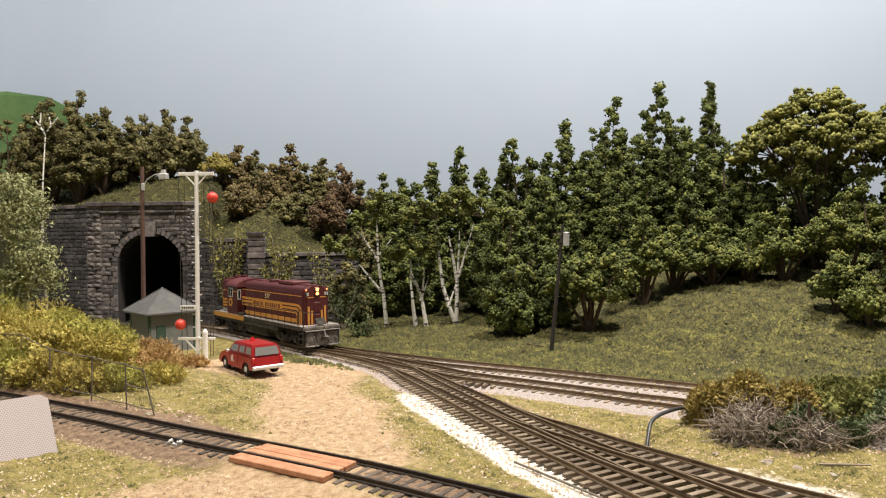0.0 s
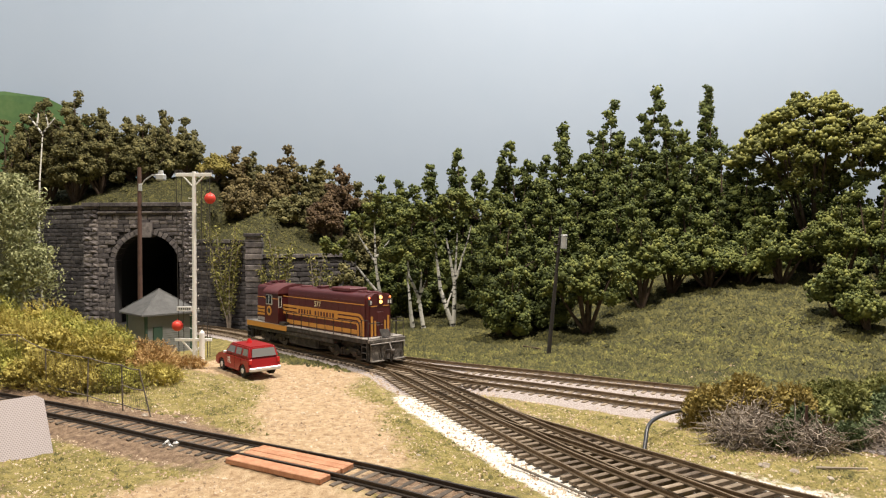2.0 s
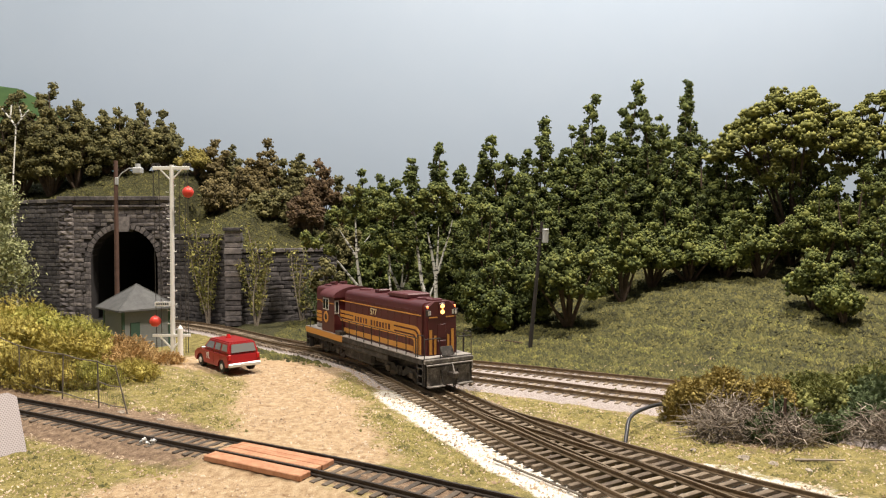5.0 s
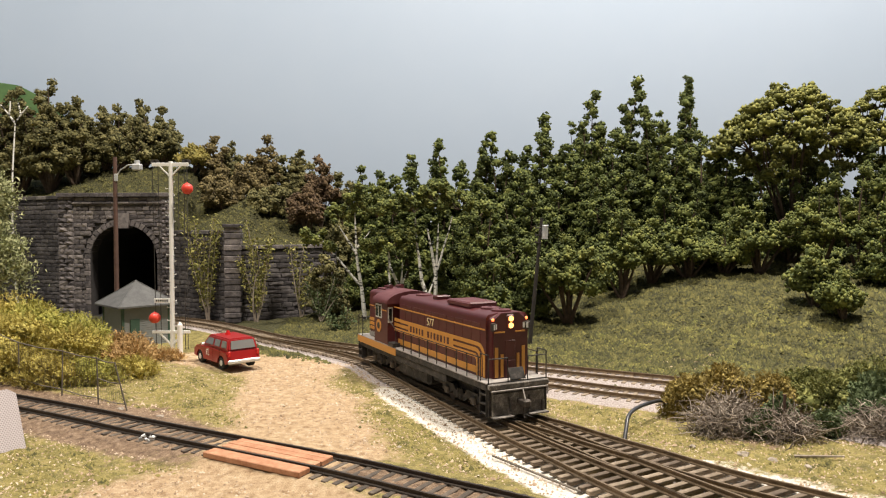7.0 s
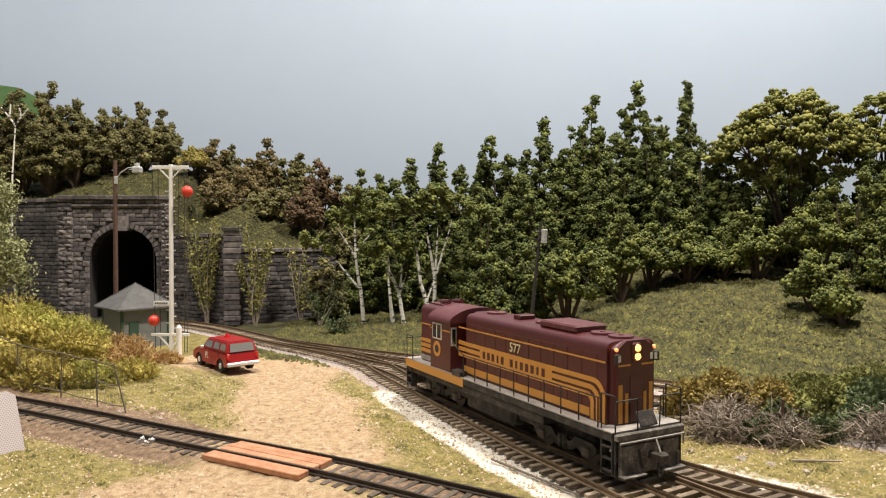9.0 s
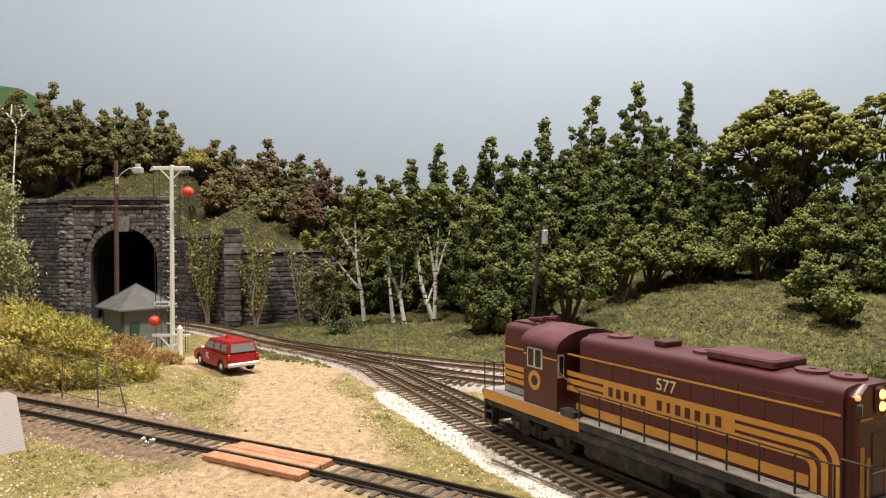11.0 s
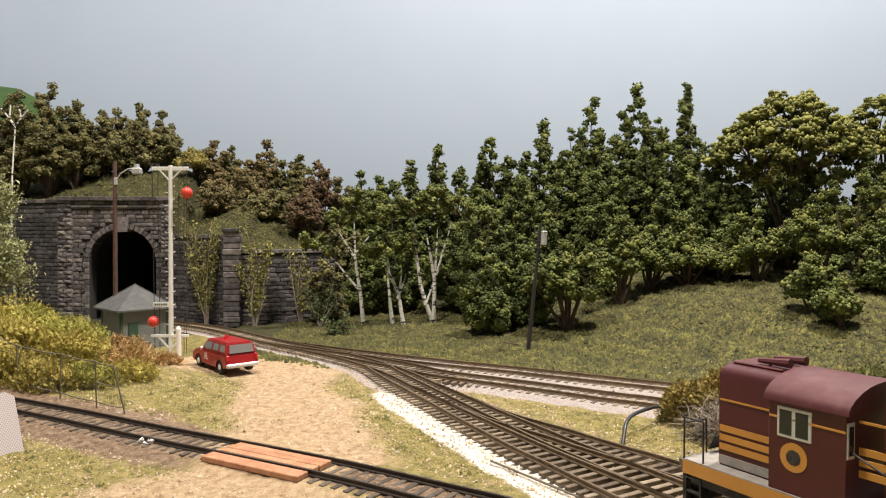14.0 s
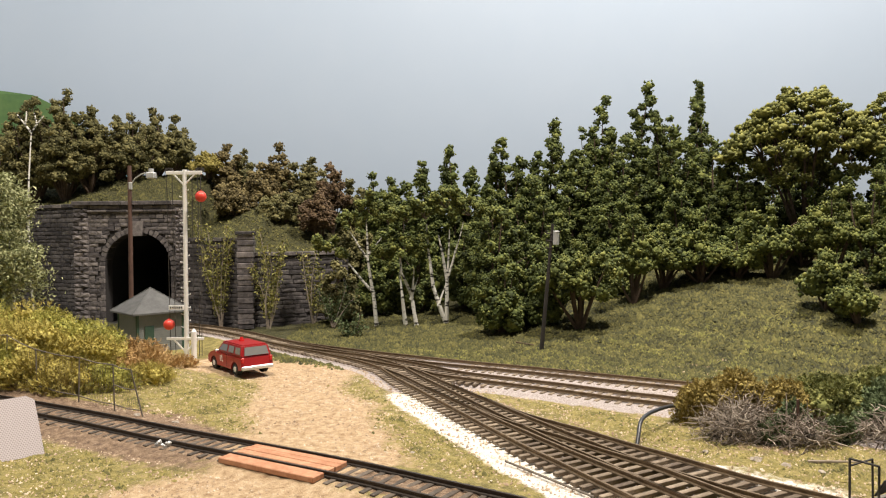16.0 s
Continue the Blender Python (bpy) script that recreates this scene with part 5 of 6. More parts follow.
def build_bits():
    """Chips, a loose rod, a stake and stones near the tracks."""
    rng = random.Random(8)
    debris = thing("rubble_heap", "small heap of pale chips beside the rail", "rubble", -137, 325, -3)
    for k in range(9):
        bm = B()
        box(bm, 0, 0, 0, rng.uniform(1.2, 2.6), rng.uniform(0.8, 1.8), rng.uniform(0.8, 1.6), 0.25,
            Matrix.Translation((rng.uniform(-4, 4), rng.uniform(-3, 3), rng.uniform(0.2, 2.8))) @ Matrix.Rotation(rng.uniform(0, 3), 4, (0.3, 0.5, 0.8)))
        part("chip", bm, M_WHITE if k % 3 else M_GREY, debris)
    r = thing("loose_rod", "thin dark rod lying in the pale sand", "rod", 36, 283, -3.6)
    bm = B()
    rod(bm, (-15, 21, 0), (15, -21, 0), 0.55, 0.55, 6)
    part("bar", bm, M_FENCE, r)
    s = thing("stake", "short red-brown wooden stake in the brush", "stake", 167, 346, land_z(167, 346) - 1)
    bm = B()
    rod(bm, (0, 0, 0), (0, 0, 18), 0.9, 0.7, 6)
    part("stick", bm, M_POLE, s)
    for k, (x, y, d) in enumerate(((22, 330, 2.0), (130, 306, 3.4), (140, 300, 2.6), (112, 318, 2.2), (60, 574, 1.8), (-92, 606, 3.0), (40, 590, 2.0), (-150, 372, 2.4), (-178, 388, 3.0), (-20, 318, 1.6),
                                   (-190, 378, 2.4), (150, 290, 2.4))):
        bm = B()
        bmesh.ops.create_icosphere(bm, subdivisions=2, radius=0.7 * d)
        for v in bm.verts:
            v.co += Vector((rng.uniform(-1, 1), rng.uniform(-1, 1), rng.uniform(-1, 1))) * d * 0.18
            v.co.z *= 0.6
        ob = part("stone", bm, M_SAND_STONE, None)
        ob.location = (x * U, y * U, (land_z(x, y) + 0.2) * U)
        tagged(ob, "small pale stone lying on the ground", "stone", "loose stones")
    bm = B()
    rod(bm, (-9, 2, 0), (10, -3, 1.4), 0.7, 0.4, 6)
    ob = part("fallen_twig", bm, M_TWIG)
    ob.location = (0.160, 0.302, (land_z(160, 302) + 0.6) * U)
    tagged(ob, "dry fallen twig on the bank", "twig")
    bm = B()
    rod(bm, (-7, 0, 2.2), (8, -2, 0), 0.6, 0.5, 6)
    ob = part("fallen_branch", bm, M_BARK)
    ob.location = (0.058, 0.596, (land_z(58, 596) + 0.8) * U)
    tagged(ob, "dark fallen branch on the slope", "branch")


M_SAND_STONE = varied("pale_stone", [(0.24, 0.20, 0.16), (0.44, 0.38, 0.31)], 150, 0.9, 0, 0.2, spread=0.3)
build_bits()

M_HILL_PAINT = varied("painted_hill_green", [(0.05, 0.115, 0.045), (0.085, 0.16, 0.055), (0.13, 0.20, 0.075)], 20, 0.9)
M_HILL_BLUE = varied("painted_hill_blue", [(0.07, 0.16, 0.19), (0.11, 0.22, 0.25)], 20, 0.9)


def painted_hill():
    """Flat hill shapes painted on the sky wall."""
    top = thing("painted_hill", "green hill painted on the backdrop", "painting", 0, 0, 0, 0, "", "structure")
    for name, pts, mat, dy in (("far_ridge", [(-760, 150), (-760, 275), (-700, 296), (-640, 290), (-590, 270), (-540, 246), (-500, 215), (-470, 170), (-460, 150)], M_HILL_BLUE, 6),
                               ("near_ridge", [(-800, 150), (-800, 285), (-730, 300), (-675, 305), (-620, 298), (-585, 280), (-560, 255), (-545, 200), (-540, 150)], M_HILL_PAINT, 9)):
        bm = B()
        a = [bm.verts.new((x, np.interp(x, [-850, -675, -500, 0], [996, 1040, 1071, 1081]) - dy, z + 6)) for x, z in pts]
        b = [bm.verts.new((x, np.interp(x, [-850, -675, -500, 0], [996, 1040, 1071, 1081]) - dy + 2, z + 6)) for x, z in pts]
        n = len(pts)
        bmesh.ops.triangulate(bm, faces=[bm.faces.new(a), bm.faces.new(b[::-1])])
        for i in range(n):
            bm.faces.new((a[i], a[(i + 1) % n], b[(i + 1) % n], b[i]))
        part(name, bm, mat, top)


painted_hill()


# ---------------------------------------------------------------- locomotive
M_MAROON = varied("maroon_paint", [(0.062, 0.010, 0.011), (0.09, 0.015, 0.016)], 60, 0.42, 0, 0.02, 900)
M_ROOF = varied("dusty_maroon_roof", [(0.07, 0.012, 0.014), (0.10, 0.022, 0.024), (0.17, 0.066, 0.068)], 40, 0.5, 0, 0.03, 900)
M_GOLD = varied("yellow_stripe_paint", [(0.50, 0.225, 0.04), (0.60, 0.285, 0.055)], 80, 0.5)
M_GRIME = varied("grimy_black_underframe", [(0.010, 0.009, 0.008), (0.03, 0.026, 0.022), (0.13, 0.11, 0.092)], 220, 0.75, 0, 0.1)
M_PILOT = varied("worn_end_plate", [(0.03, 0.026, 0.022), (0.12, 0.105, 0.09), (0.44, 0.40, 0.35)], 240, 0.7, 0, 0.1)
M_SILL = varied("dusty_grey_walkway", [(0.20, 0.18, 0.16), (0.42, 0.39, 0.36)], 200, 0.8)
M_GLASS = plain("dark_cab_glass", (0.02, 0.025, 0.025), 0.08)
M_SILVER = varied("silver_window_frame", [(0.55, 0.55, 0.54), (0.68, 0.68, 0.66)], 300, 0.4, 0.3)
M_LIGHT = plain("lit_headlight", (1, 0.7, 0.35), 0.3, 0, (1.0, 0.42, 0.09), 4.0)
M_AMBER = plain("lit_marker_lamp", (1, 0.4, 0.15), 0.3, 0, (1.0, 0.16, 0.04), 2.5)
M_PALE = plain("pale_lettering", (0.62, 0.55, 0.33), 0.5)
M_STEEL = varied("worn_wheel_steel", [(0.05, 0.042, 0.036), (0.12, 0.10, 0.085)], 300, 0.5, 0.5)


def text_part(name, words, size, mat, parent, m, depth=0.12, stretch=1.0):
    cu = bpy.data.curves.new(name, "FONT")
    cu.body, cu.size, cu.extrude, cu.align_x, cu.align_y = words, size * U, depth * U, "CENTER", "CENTER"
    tmp = new(name, cu)
    me = bpy.data.meshes.new_from_object(tmp.evaluated_get(bpy.context.evaluated_depsgraph_get()))
    bpy.data.objects.remove(tmp)
    me.transform(m @ Matrix.Diagonal((stretch, 1, 1, 1)))
    me.materials.clear()
    me.materials.append(mat)
    ob = new(name, me)
    ob.parent = parent
    return ob


def side_strip(bm, x0, x1, z0, z1, y, sign, th=0.12):
    """A painted band standing a hair proud of a side face."""
    box(bm, (x0 + x1) / 2, y + sign * th / 2, (z0 + z1) / 2, x1 - x0, th, z1 - z0)


def round_hood(bm, x0, x1, w, z0, z1, r_end=0.0, corner=3.0):
    """A long box with rounded roof shoulders."""
    h = w / 2
    pts = [(-h, z0), (h, z0), (h, z1 - corner)]
    pts += [(h - corner + corner * math.cos(a), z1 - corner + corner * math.sin(a)) for a in (0.4, 0.8, 1.2)]
    pts += [(h * 0.4, z1 + 0.5), (-h * 0.4, z1 + 0.5)]
    pts += [(-h + corner - corner * math.cos(a), z1 - corner + corner * math.sin(a)) for a in (1.2, 0.8, 0.4)]
    pts += [(-h, z1 - corner)]
    prism(bm, pts, x0, x1, "x")
    if r_end:
        es = [e for e in bm.edges if abs(e.verts[0].co.x - e.verts[1].co.x) < 1e-4 and (abs(e.verts[0].co.x - x1) < 1e-4 or abs(e.verts[0].co.x - x0) < 1e-4)
              and min(e.verts[0].co.z, e.verts[1].co.z) > z0 - 1 and not (e.verts[0].co.z < z0 + 0.1 and e.verts[1].co.z < z0 + 0.1)]
        bmesh.ops.bevel(bm, geom=es, offset=r_end, segments=3, affect="EDGES", clamp_overlap=True)
    return bm


def build_loco():
    """Road switcher; x runs from its cab end (0) to its long-hood end (185), y across, z from the rail top. Centred on the bogies."""
    loco = thing("locomotive", "maroon and gold diesel road-switcher locomotive with lit headlight", "locomotive")
    C = -92.5
    hw = 12.4   # half width of the hoods
    sw = 17.6   # half width of the frame
    # frame
    bm = B()
    box(bm, 0, 0, 17.3, 181, 2 * sw, 3.4, 0.3)
    box(bm, -21, 0, 13.6, 135, 2 * sw - 1, 4.2, 0.4)
    frame_ob = part("frame", bm, M_GRIME, loco, "grimy black frame")
    bm = B()
    box(bm, 0, 0, 19.15, 181.4, 2 * sw + 0.4, 0.5)
    part("walkway", bm, M_SILL, loco, "dusty grey walkway")
    bm = B()
    for s in (-1, 1):
        side_strip(bm, C + 1.5, C + 70.5, 14.6, 19.0, s * sw, s, 0.25)
    part("sill_stripe", bm, M_GOLD, loco, "broad yellow stripe along the sill")
    # hoods
    bm = B()
    round_hood(bm, C + 62, C + 176.5, 2 * hw, 19.3, 51.6, 3.2)
    hood = part("long_hood", bm, M_MAROON, loco, smooth=True)
    bm = B()
    round_hood(bm, C + 10, C + 33, 2 * hw, 19.3, 51.6, 2.0)
    short = part("short_hood", bm, M_MAROON, loco, smooth=True)
    bm = B()
    prism(bm, [(-17.2, 19.3), (17.2, 19.3), (17.2, 46.0), (16.9, 46.8), (-16.9, 46.8), (-17.2, 46.0)], C + 33, C + 56, "x")
    cab = part("cab", bm, M_MAROON, loco)
    bm = B()
    arc = [(-18.4, 45.8)] + [(18.4 * math.sin(a), 46.2 + 7.4 * math.cos(a * 0.98) ** 1.2) for a in np.linspace(-1.45, 1.45, 13)] + [(18.4, 45.8)]
    prism(bm, arc, C + 31.8, C + 57.4, "x")
    part("cab_roof", bm, M_ROOF, cab, "curved maroon roof", True)
    # roof detail
    bm = B()
    box(bm, C + 137, 0, 53.4, 26, 17, 3.2, 0.7)
    part("fan_housing", bm, M_ROOF, hood, "raised roof housing")
    for x in (C + 100, ):
        bm = B()
        box(bm, x, 0, 53.2, 6, 9, 2.2, 0.4)
        part("exhaust_stack", bm, M_MAROON, hood)
    for x in (C + 75, C + 118, C + 157, C + 168):
        bm = B()
        rod(bm, (x, 0, 51.8), (x, 0, 53.0), 5.2, 5.0, 18)
        rod(bm, (x, 0, 53.0), (x, 0, 53.4), 1.2, 1.0, 8)
        part("roof_fan", bm, M_ROOF, hood, "round roof fan", True)
    bm = B()
    box(bm, C + 21, 0, 52.4, 18, 13, 0.8, 0.3)
    part("roof_hatch", bm, M_ROOF, short)
    for s in (-1, 1):
        bm = B()
        rod(bm, (C + 20, s * 4, 54.0), (C + 31, s * 4, 54.6), 0.8, 1.5, 8)
        rod(bm, (C + 24, s * 4, 52.1), (C + 24, s * 4, 54.1), 0.5, 0.5, 6)
        part("air_horn", bm, M_ROOF, short)
    # hood side doors and thin stripe
    for s in (-1, 1):
        for i in range(11):
            bm = B()
            box(bm, C + 70 + i * 9.4, s * (hw + 0.06), 34.5, 8.6, 0.25, 24, 0.1)
            part("hood_door", bm, M_MAROON, hood)
        bm = B()
        side_strip(bm, C + 57, C + 173.2, 43.4, 44.1, s * hw, s, 0.3)
        part("thin_stripe", bm, M_GOLD, hood, "thin yellow stripe")
        bands = [(79, 139, 28.6, 36.8), (63, 164, 20.8, 24.2)]
        bands += [(57, 79, z, z + 2.0) for z in (28.6, 31.7, 34.8)] + [(139, 164, z, z + 2.0) for z in (28.6, 31.7, 34.8)]
        for x0, x1, z0, z1 in bands:
            bm = B()
            side_strip(bm, C + x0, C + x1, z0, z1, s * hw, s, 0.3)
            part("gold_band", bm, M_GOLD, hood)
        for k, (z1, xe) in enumerate(((36.8, 173.2), (33.7, 169.9), (30.6, 166.6))):
            ring = [(math.sin(math.pi / 2 * i / 7), math.cos(math.pi / 2 * i / 7)) for i in range(8)]
            r_out = 7.6 - k * 1.6
            cx, cz = C + xe - r_out, z1 - r_out
            out = [(C + 164, z1)] + [(cx + r_out * a, cz + r_out * b) for a, b in ring] + [(cx + r_out, 19.9)]
            inn = [(C + 164, z1 - 2.0)] + [(cx + (r_out - 2.0) * a, cz + (r_out - 2.0) * b) for a, b in ring] + [(cx + r_out - 2.0, 19.9)]
            bm = B()
            rows = [[bm.verts.new((p[0], y, p[1])) for p in line] for line in (out, inn) for y in (s * hw, s * (hw + 0.3))]
            for i in range(len(out) - 1):
                bm.faces.new((rows[1][i], rows[1][i + 1], rows[3][i + 1], rows[3][i]))
                bm.faces.new((rows[0][i], rows[0][i + 1], rows[1][i + 1], rows[1][i]))
                bm.faces.new((rows[2][i], rows[2][i + 1], rows[3][i + 1], rows[3][i]))
            part("curved_gold_band", bm, M_GOLD, hood)
        # railway name as plain bars of lettering size
        bm = B()
        x = C + 83
        for word in (5, 7):
            for i in range(word):
                box(bm, x, s * (hw + 0.36), 32.7, 2.3 if (i + word) % 4 else 1.5, 0.12, 3.6)
                x += 4.2
            x += 3.6
        part("lettering", bm, M_MAROON, hood, "maroon bars of lettering on the yellow band", kind="stuff")
        text_part("road_number", "577", 6.2, M_PALE, hood, Matrix.Translation(((C + 110.5) * U, s * (hw + 0.3) * U, 40.0 * U))
                  @ Matrix.Rotation(math.pi / 2, 4, "X") @ Matrix.Rotation(math.pi if s > 0 else 0, 4, "Y"))
        # cab side: window, emblem, short hood bands
        bm = B()
        side_strip(bm, C + 33.2, C + 56, 40.8, 41.4, s * 17.2, s, 0.3)
        part("thin_stripe", bm, M_GOLD, cab)
        bm = B()
        box(bm, C + 41, s * 17.25, 40.0, 10.6, 0.5, 9.0, 0.2)
        win = part("side_window", bm, M_SILVER, cab, "silver-framed cab window")
        for dx in (-2.5, 2.5):
            bm = B()
            box(bm, C + 41 + dx, s * 17.55, 40.0, 3.8, 0.12, 7.2)
            part("pane", bm, M_GLASS, win)
        bm = B()
        bmesh.ops.create_cone(bm, cap_ends=True, segments=24, radius1=4.2, radius2=4.2, depth=0.3,
                              matrix=Matrix.Translation((C + 41, s * 17.3, 30.2)) @ Matrix.Rotation(math.pi / 2, 4, "X"))
        em = part("round_emblem", bm, M_GOLD, cab, "round yellow emblem with a dark centre")
        bm = B()
        bmesh.ops.create_cone(bm, cap_ends=True, segments=9, radius1=2.3, radius2=2.3, depth=0.5,
                              matrix=Matrix.Translation((C + 41, s * 17.3, 30.2)) @ Matrix.Rotation(math.pi / 2, 4, "X"))
        part("emblem_centre", bm, M_GRIME, em)
        for z0 in (24.6, 27.6, 30.6):
            bm = B()
            side_strip(bm, C + 12, C + 33, z0, z0 + 2.0, s * hw, s, 0.3)
            part("gold_band", bm, M_GOLD, short)
        bm = B()
        side_strip(bm, C + 12, C + 33, 40.6, 41.2, s * hw, s, 0.3)
        part("thin_stripe", bm, M_GOLD, short)
        bm = B()
        side_strip(bm, C + 12, C + 33, 20.0, 22.8, s * hw, s, 0.3)
        part("battery_box", bm, M_SILL, short, "dusty grey box along the short hood")
        # stair box in front of the cab
        bm = B()
        box(bm, C + 63.5, s * 15.8, 20.6, 9, 4.6, 2.6, 0.2)
        part("walkway_step", bm, M_GRIME, loco)
    # cab end windows
    for x, sgn in ((C + 56.1, 1), (C + 32.9, -1)):
        for s in (-1, 1):
            bm = B()
            box(bm, x, s * 15.2, 38.6, 0.5, 3.4, 10, 0.15)
            ew = part("end_window", bm, M_SILVER, cab, "silver-framed end window")
            bm = B()
            box(bm, x + sgn * 0.3, s * 15.2, 38.6, 0.12, 2.0, 8)
            part("pane", bm, M_GLASS, ew)
    # nose of the long hood
    nx = C + 176.5
    bm = B()
    box(bm, nx + 0.3, 0, 47.6, 1.6, 4.6, 7.6, 0.8)
    lamp = part("headlight_housing", bm, M_MAROON, hood)
    for z in (45.8, 49.2):
        bm = B()
        bmesh.ops.create_cone(bm, cap_ends=True, segments=16, radius1=1.45, radius2=1.3, depth=0.6,
                              matrix=Matrix.Translation((nx + 1.2, 0, z)) @ Matrix.Rotation(math.pi / 2, 4, "Y"))
        part("headlight", bm, M_LIGHT, lamp, "lit yellow headlight")
    for s in (-1, 1):
        bm = B()
        box(bm, nx - 0.4, s * 8.2, 45.4, 1.4, 6.6, 4.0, 0.3, Matrix.Translation((nx, s * 8.6, 44)) @ Matrix.Rotation(s * -0.5, 4, "Z") @ Matrix.Translation((-nx, -s * 8.6, -44)))
        nb = part("number_board", bm, M_GRIME, hood, "black number board with pale figures")
        bm = B()
        for k in (-1.8, 0, 1.8):
            box(bm, nx + 0.42, s * 8.2 + k, 45.4, 0.12, 1.1, 2.6, 0, Matrix.Translation((nx, s * 8.6, 44)) @ Matrix.Rotation(s * -0.5, 4, "Z") @ Matrix.Translation((-nx, -s * 8.6, -44)))
        part("figure_bars", bm, M_SILVER, nb)
        bm = B()
        bmesh.ops.create_icosphere(bm, subdivisions=2, radius=0.8, matrix=Matrix.Translation((nx - 0.2, s * 9.8, 48.9)))
        part("marker_lamp", bm, M_AMBER, hood, "lit red marker lamp")
        # gold band round the nose
        bm = B()
        for z0, z1, y0, y1 in ((20, 31.5, 3.9, 5.5), (20, 35.0, 6.9, 8.8), (42.2, 42.9, 3, 9.0)):
            box(bm, nx + 0.1, s * (y0 + y1) / 2, (z0 + z1) / 2, 0.3, y1 - y0, z1 - z0)
        part("nose_band", bm, M_GOLD, hood)
    bm = B()
    for z in (24, 34):
        box(bm, nx + 0.1, 0, z, 0.4, 6.0, 8.6, 0.2)
    part("nose_door", bm, M_MAROON, hood)
    # ends: pilot, steps, coupler, rails
    for end, x, sg in (("front", C + 183, 1), ("rear", C + 2, -1)):
        bm = B()
        box(bm, x + sg * 1.0, 0, 10.5, 1.6, 30, 15.5, 0.3)
        box(bm, x + sg * 1.6, 0, 17.6, 2.4, 34.6, 2.6, 0.4)
        part("pilot", bm, M_PILOT, loco, "grimy worn end plate")
        for s in (-1, 1):
            bm = B()
            box(bm, x + sg * 3.2, s * 10.2, 2.9, 3.6, 11.5, 0.8, 0.2)
            box(bm, x + sg * 2.0, s * 6.2, 5.6, 0.7, 1.6, 6.0, 0.1)
            box(bm, x + sg * 2.0, s * 14.2, 5.6, 0.7, 1.6, 6.0, 0.1)
            part("footboard", bm, M_PILOT, loco, "worn pale footboard")
        bm = B()
        rod(bm, (x + sg * 3.0, -16.4, 15.6), (x + sg * 3.0, 16.4, 15.6), 0.4, 0.4, 6)
        rod(bm, (x + sg * 3.0, 16.2, 15.6), (x + sg * 3.0, 16.2, 11.5), 0.4, 0.4, 6)
        rod(bm, (x + sg * 3.0, 1.5, 15.6), (x + sg * 6.0, 1.0, 11.0), 0.35, 0.35, 6)
        part("uncoupling_lever", bm, M_SILL, loco, "dusty uncoupling lever")
        for s in (-1, 1):
            bm = B()
            for k in range(3):
                box(bm, x - sg * 3.4, s * 15.6, 4.2 + 4.6 * k, 6.0, 3.8, 0.7)
            box(bm, x - sg * 6.4, s * 15.6, 10, 0.6, 3.8, 14)
            box(bm, x - sg * 0.4, s * 15.6, 10, 0.6, 3.8, 14)
            part("corner_steps", bm, M_GRIME, loco)
            bm = B()
            pts = [(x + sg * 0.8, s * 16.8, 3), (x + sg * 0.8, s * 16.8, 33), (x - sg * 7.0, s * 16.8, 33), (x - sg * 7.0, s * 16.8, 19)]
            for a, b in zip(pts, pts[1:]):
                rod(bm, a, b, 0.32, 0.32, 6)
            part("corner_handrail", bm, M_GRIME, loco)
        bm = B()
        pts = [(x + sg * 0.8, -16.8, 31), (x + sg * 0.8, -6, 31), (x + sg * 0.8, -5.6, 19)]
        for q in (1, -1):
            for a, b in zip(pts, pts[1:]):
                rod(bm, (a[0], q * a[1], a[2]), (b[0], q * b[1], b[2]), 0.3, 0.3, 6)
        box(bm, x + sg * 1.0, 0, 22.6, 0.5, 9, 6.0, 0.2, Matrix.Translation((x, 0, 20)) @ Matrix.Rotation(-sg * 0.5, 4, "Y") @ Matrix.Translation((-x, 0, -20)))
        part("end_rail", bm, M_GRIME, loco, "black end railing with drop step")
        bm = B()
        box(bm, x + sg * 4.2, 0, 9.4, 6.0, 2.6, 2.6, 0.4)
        box(bm, x + sg * 7.6, 0.6, 9.4, 3.4, 4.2, 4.0, 0.9)
        hoop = [(x + sg * (6.4 - 1.2 * math.cos(q)), 0.6, 5.2 - 3.4 * math.sin(q)) for q in np.linspace(-0.9, 2.6, 9)]
        for p, q in zip(hoop, hoop[1:]):
            rod(bm, p, q, 0.4, 0.4, 6)
        part("coupler", bm, M_STEEL, loco, "rusty knuckle coupler")
        bm = B()
        for yy in (-6, 6):
            rod(bm, (x + sg * 1.8, yy, 12), (x + sg * 3.2, yy * 0.9, 5), 0.5, 0.5, 6)
        rod(bm, (x + sg * 2.2, -15, 14.2), (x + sg * 2.2, 15, 14.2), 0.3, 0.3, 6)
        part("air_hose", bm, M_GRIME, loco)
    # long handrails with posts
    for s in (-1, 1):
        bm = B()
        rod(bm, (C + 70, s * 17.2, 31), (C + 176, s * 17.2, 31), 0.3, 0.3, 6)
        rod(bm, (C + 58, s * 17.2, 36), (C + 70, s * 17.2, 31), 0.3, 0.3, 6)
        part("handrail", bm, M_GRIME, loco)
        for i in range(10):
            bm = B()
            xx = C + 70 + i * 11.6
            rod(bm, (xx, s * 17.2, 18.6), (xx, s * 17.2, 31.2), 0.35, 0.3, 6)
            part("handrail_post", bm, M_GRIME, loco)
    # tank and air reservoirs
    bm = B()
    box(bm, C + 91, 0, 9.6, 44, 30.5, 12.0, 2.0)
    part("fuel_tank", bm, M_GRIME, loco)
    for s in (-1, 1):
        bm = B()
        rod(bm, (C + 84, s * 14.6, 12.6), (C + 106, s * 14.6, 12.6), 2.2, 2.2, 12)
        part("air_reservoir", bm, M_GRIME, loco)
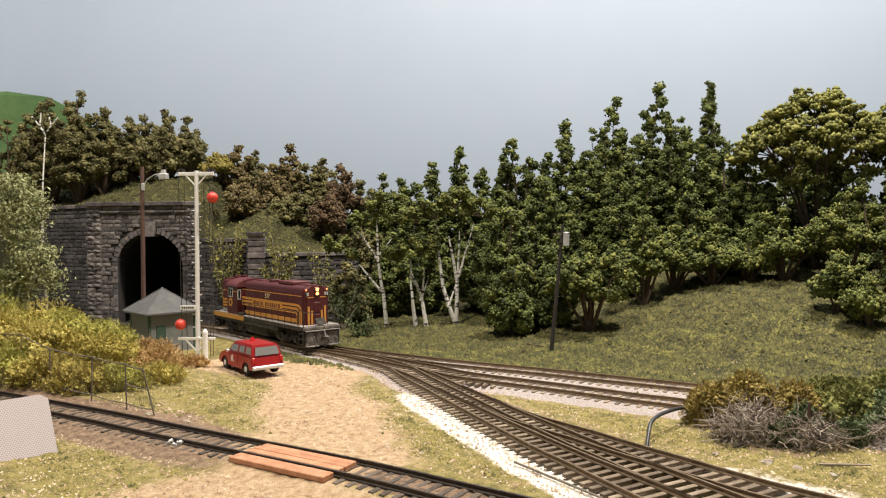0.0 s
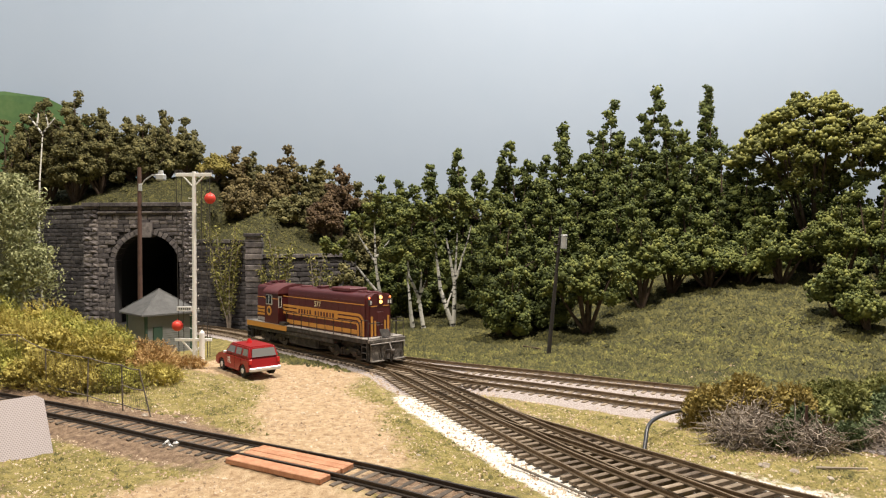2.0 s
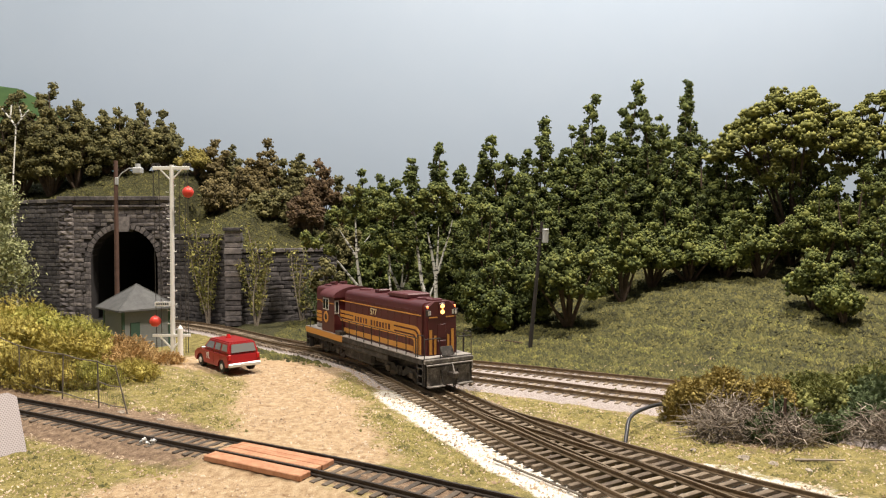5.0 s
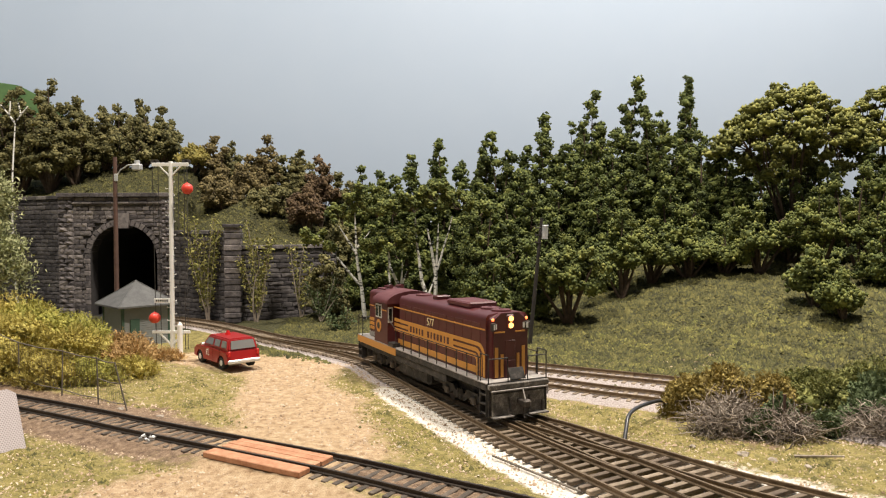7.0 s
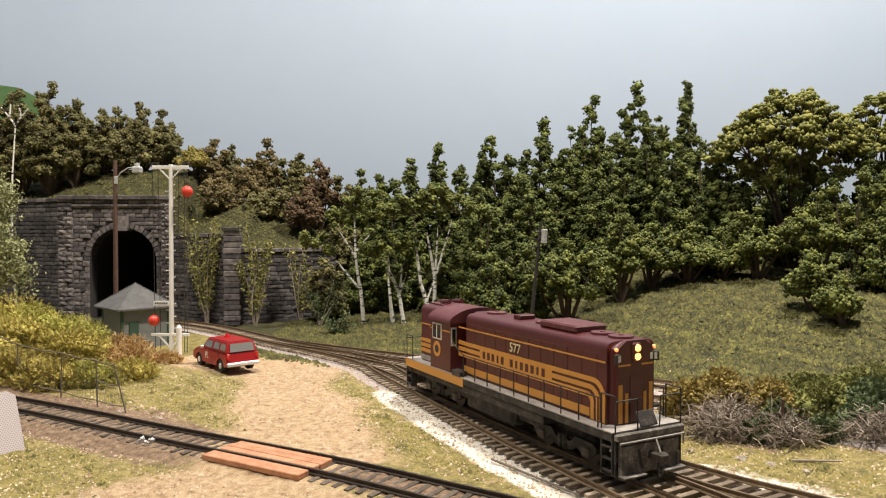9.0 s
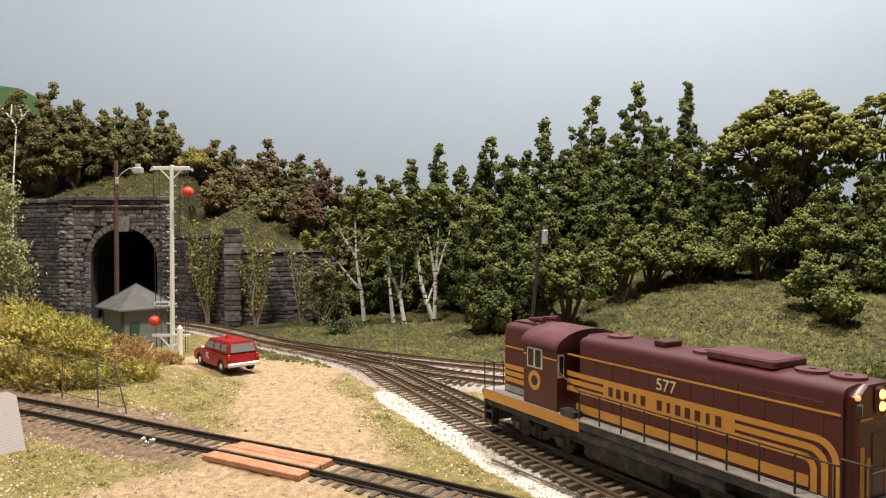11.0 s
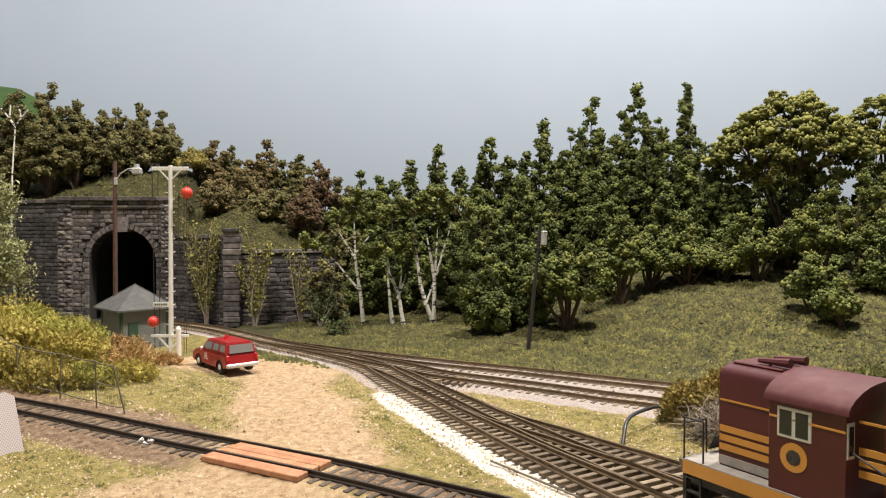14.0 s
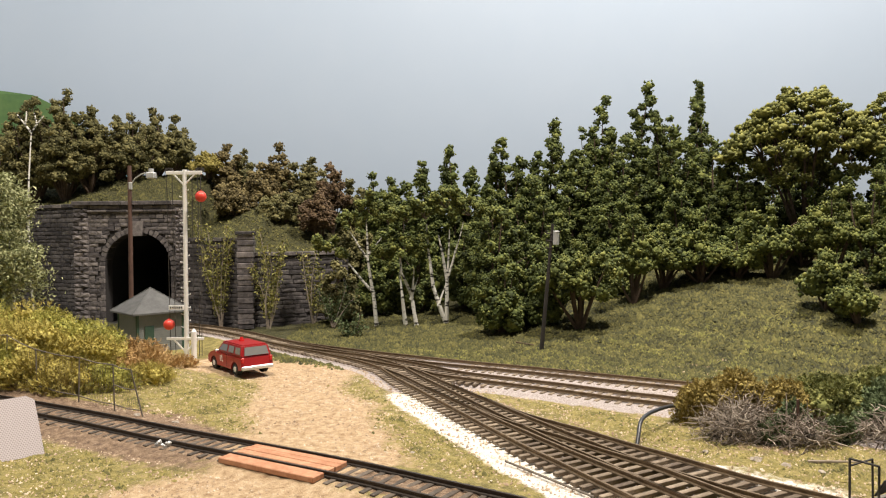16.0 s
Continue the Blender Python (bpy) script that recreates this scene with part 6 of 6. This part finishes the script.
    for x0, x1 in ((57, 69), (113, 131)):
        bm = B()
        box(bm, C + (x0 + x1) / 2, 0, 11.5, x1 - x0, 25, 8.5, 0.8)
        part("equipment_box", bm, M_GRIME, loco)
    for bx in (-54.3, 54.3):
        bm = B()
        box(bm, bx, 0, 10.5, 34, 17, 7, 0.8)
        part("bogie_bolster", bm, M_GRIME, loco)
    # bogies with wheels that turn
    wheels = []
    for bx in (-54.3, 54.3):
        for s in (-1, 1):
            bm = B()
            prism(bm, [(-21, 8.4), (-19, 9.8), (-8, 10.2), (-5, 7.4), (5, 7.4), (8, 10.2), (19, 9.8), (21, 8.4), (21, 6.2), (17, 4.0), (13, 4.0), (9, 6.0), (5, 3.6), (-5, 3.6),
                       (-9, 6.0), (-13, 4.0), (-17, 4.0), (-21, 6.2)], s * 11.6 - 1.0, s * 11.6 + 1.0)
            bmesh.ops.translate(bm, vec=(bx, 0, 0), verts=bm.verts)
            fr = part("bogie_side_frame", bm, M_GRIME, loco)
            for wx in (-15, 15):
                bm = B()
                box(bm, bx + wx, s * 12.9, 5.8, 5.0, 1.6, 4.6, 0.7)
                part("axle_box", bm, M_STEEL, fr)
            bm = B()
            for wx in (-1.6, 1.6):
                rod(bm, (bx + wx, s * 12.6, 3.8), (bx + wx, s * 12.6, 9.4), 1.2, 1.2, 8)
            part("spring", bm, M_GRIME, fr)
        for wx in (-15, 15):
            bm = B()
            for s in (-1, 1):
                bmesh.ops.create_cone(bm, cap_ends=True, segments=20, radius1=5.7, radius2=5.5, depth=2.2,
                                      matrix=Matrix.Translation((0, s * 8.4, 0)) @ Matrix.Rotation(math.pi / 2, 4, "X"))
            rod(bm, (0, -8, 0), (0, 8, 0), 1.0, 1.0, 8)
            w = part("wheelset", bm, M_STEEL, loco)
            w.location = ((bx + wx) * U, 0, 5.6 * U)
            wheels.append((w, (bx + wx) * U))
    return loco, wheels


LOCO, WHEELS = build_loco()


# ---------------------------------------------------------------- what moves


PROGRESS = ((0, 380.5), (0.5, 404.0), (1, 427.0), (1.5, 448.0), (2, 468.0), (2.5, 489.0), (3, 507.5), (3.5, 526.5), (4, 545.5), (6.5, 650.5), (7, 671.0), (7.5, 693.0), (8, 715.0), (8.5, 737.0), (9, 759.5), (11.5, 873.5), (12, 895.0), (12.5, 914.5), (13, 934.5), (13.5, 953.5), (14, 972.5), (14.5, 987.5), (15, 1001.0), (15.5, 1013.0), (16, 1024.0))


def motions():
    """The locomotive comes out of the tunnel track and passes the camera, both bogies on the line."""
    seg = np.concatenate([[0], np.cumsum(np.linalg.norm(np.diff(MAIN, axis=0), axis=1))])

    def on_line(s):
        return Vector((np.interp(s, seg, MAIN[:, 0]), np.interp(s, seg, MAIN[:, 1])))
    marks = [p[0] for p in PROGRESS]
    ways = [p[1] for p in PROGRESS]
    rows = []
    for t in np.arange(0, 16.01, 0.25):
        s = float(np.interp(t, marks, ways))
        a, b = on_line(s - 54.3), on_line(s + 54.3)
        c, d = (a + b) / 2, b - a
        rows.append((float(t), pose(c.x * U, c.y * U, 0, 0, 0, math.degrees(math.atan2(d.y, d.x)))))
    walk(LOCO, rows)
    for wheel, x in WHEELS:
        walk(wheel, [(float(t), pose(x, 0, 5.6 * U, 0, math.degrees((float(np.interp(t, marks, ways)) - ways[0]) / 5.6), 0))
                     for t in np.arange(0, 16.01, 0.1)])


motions()
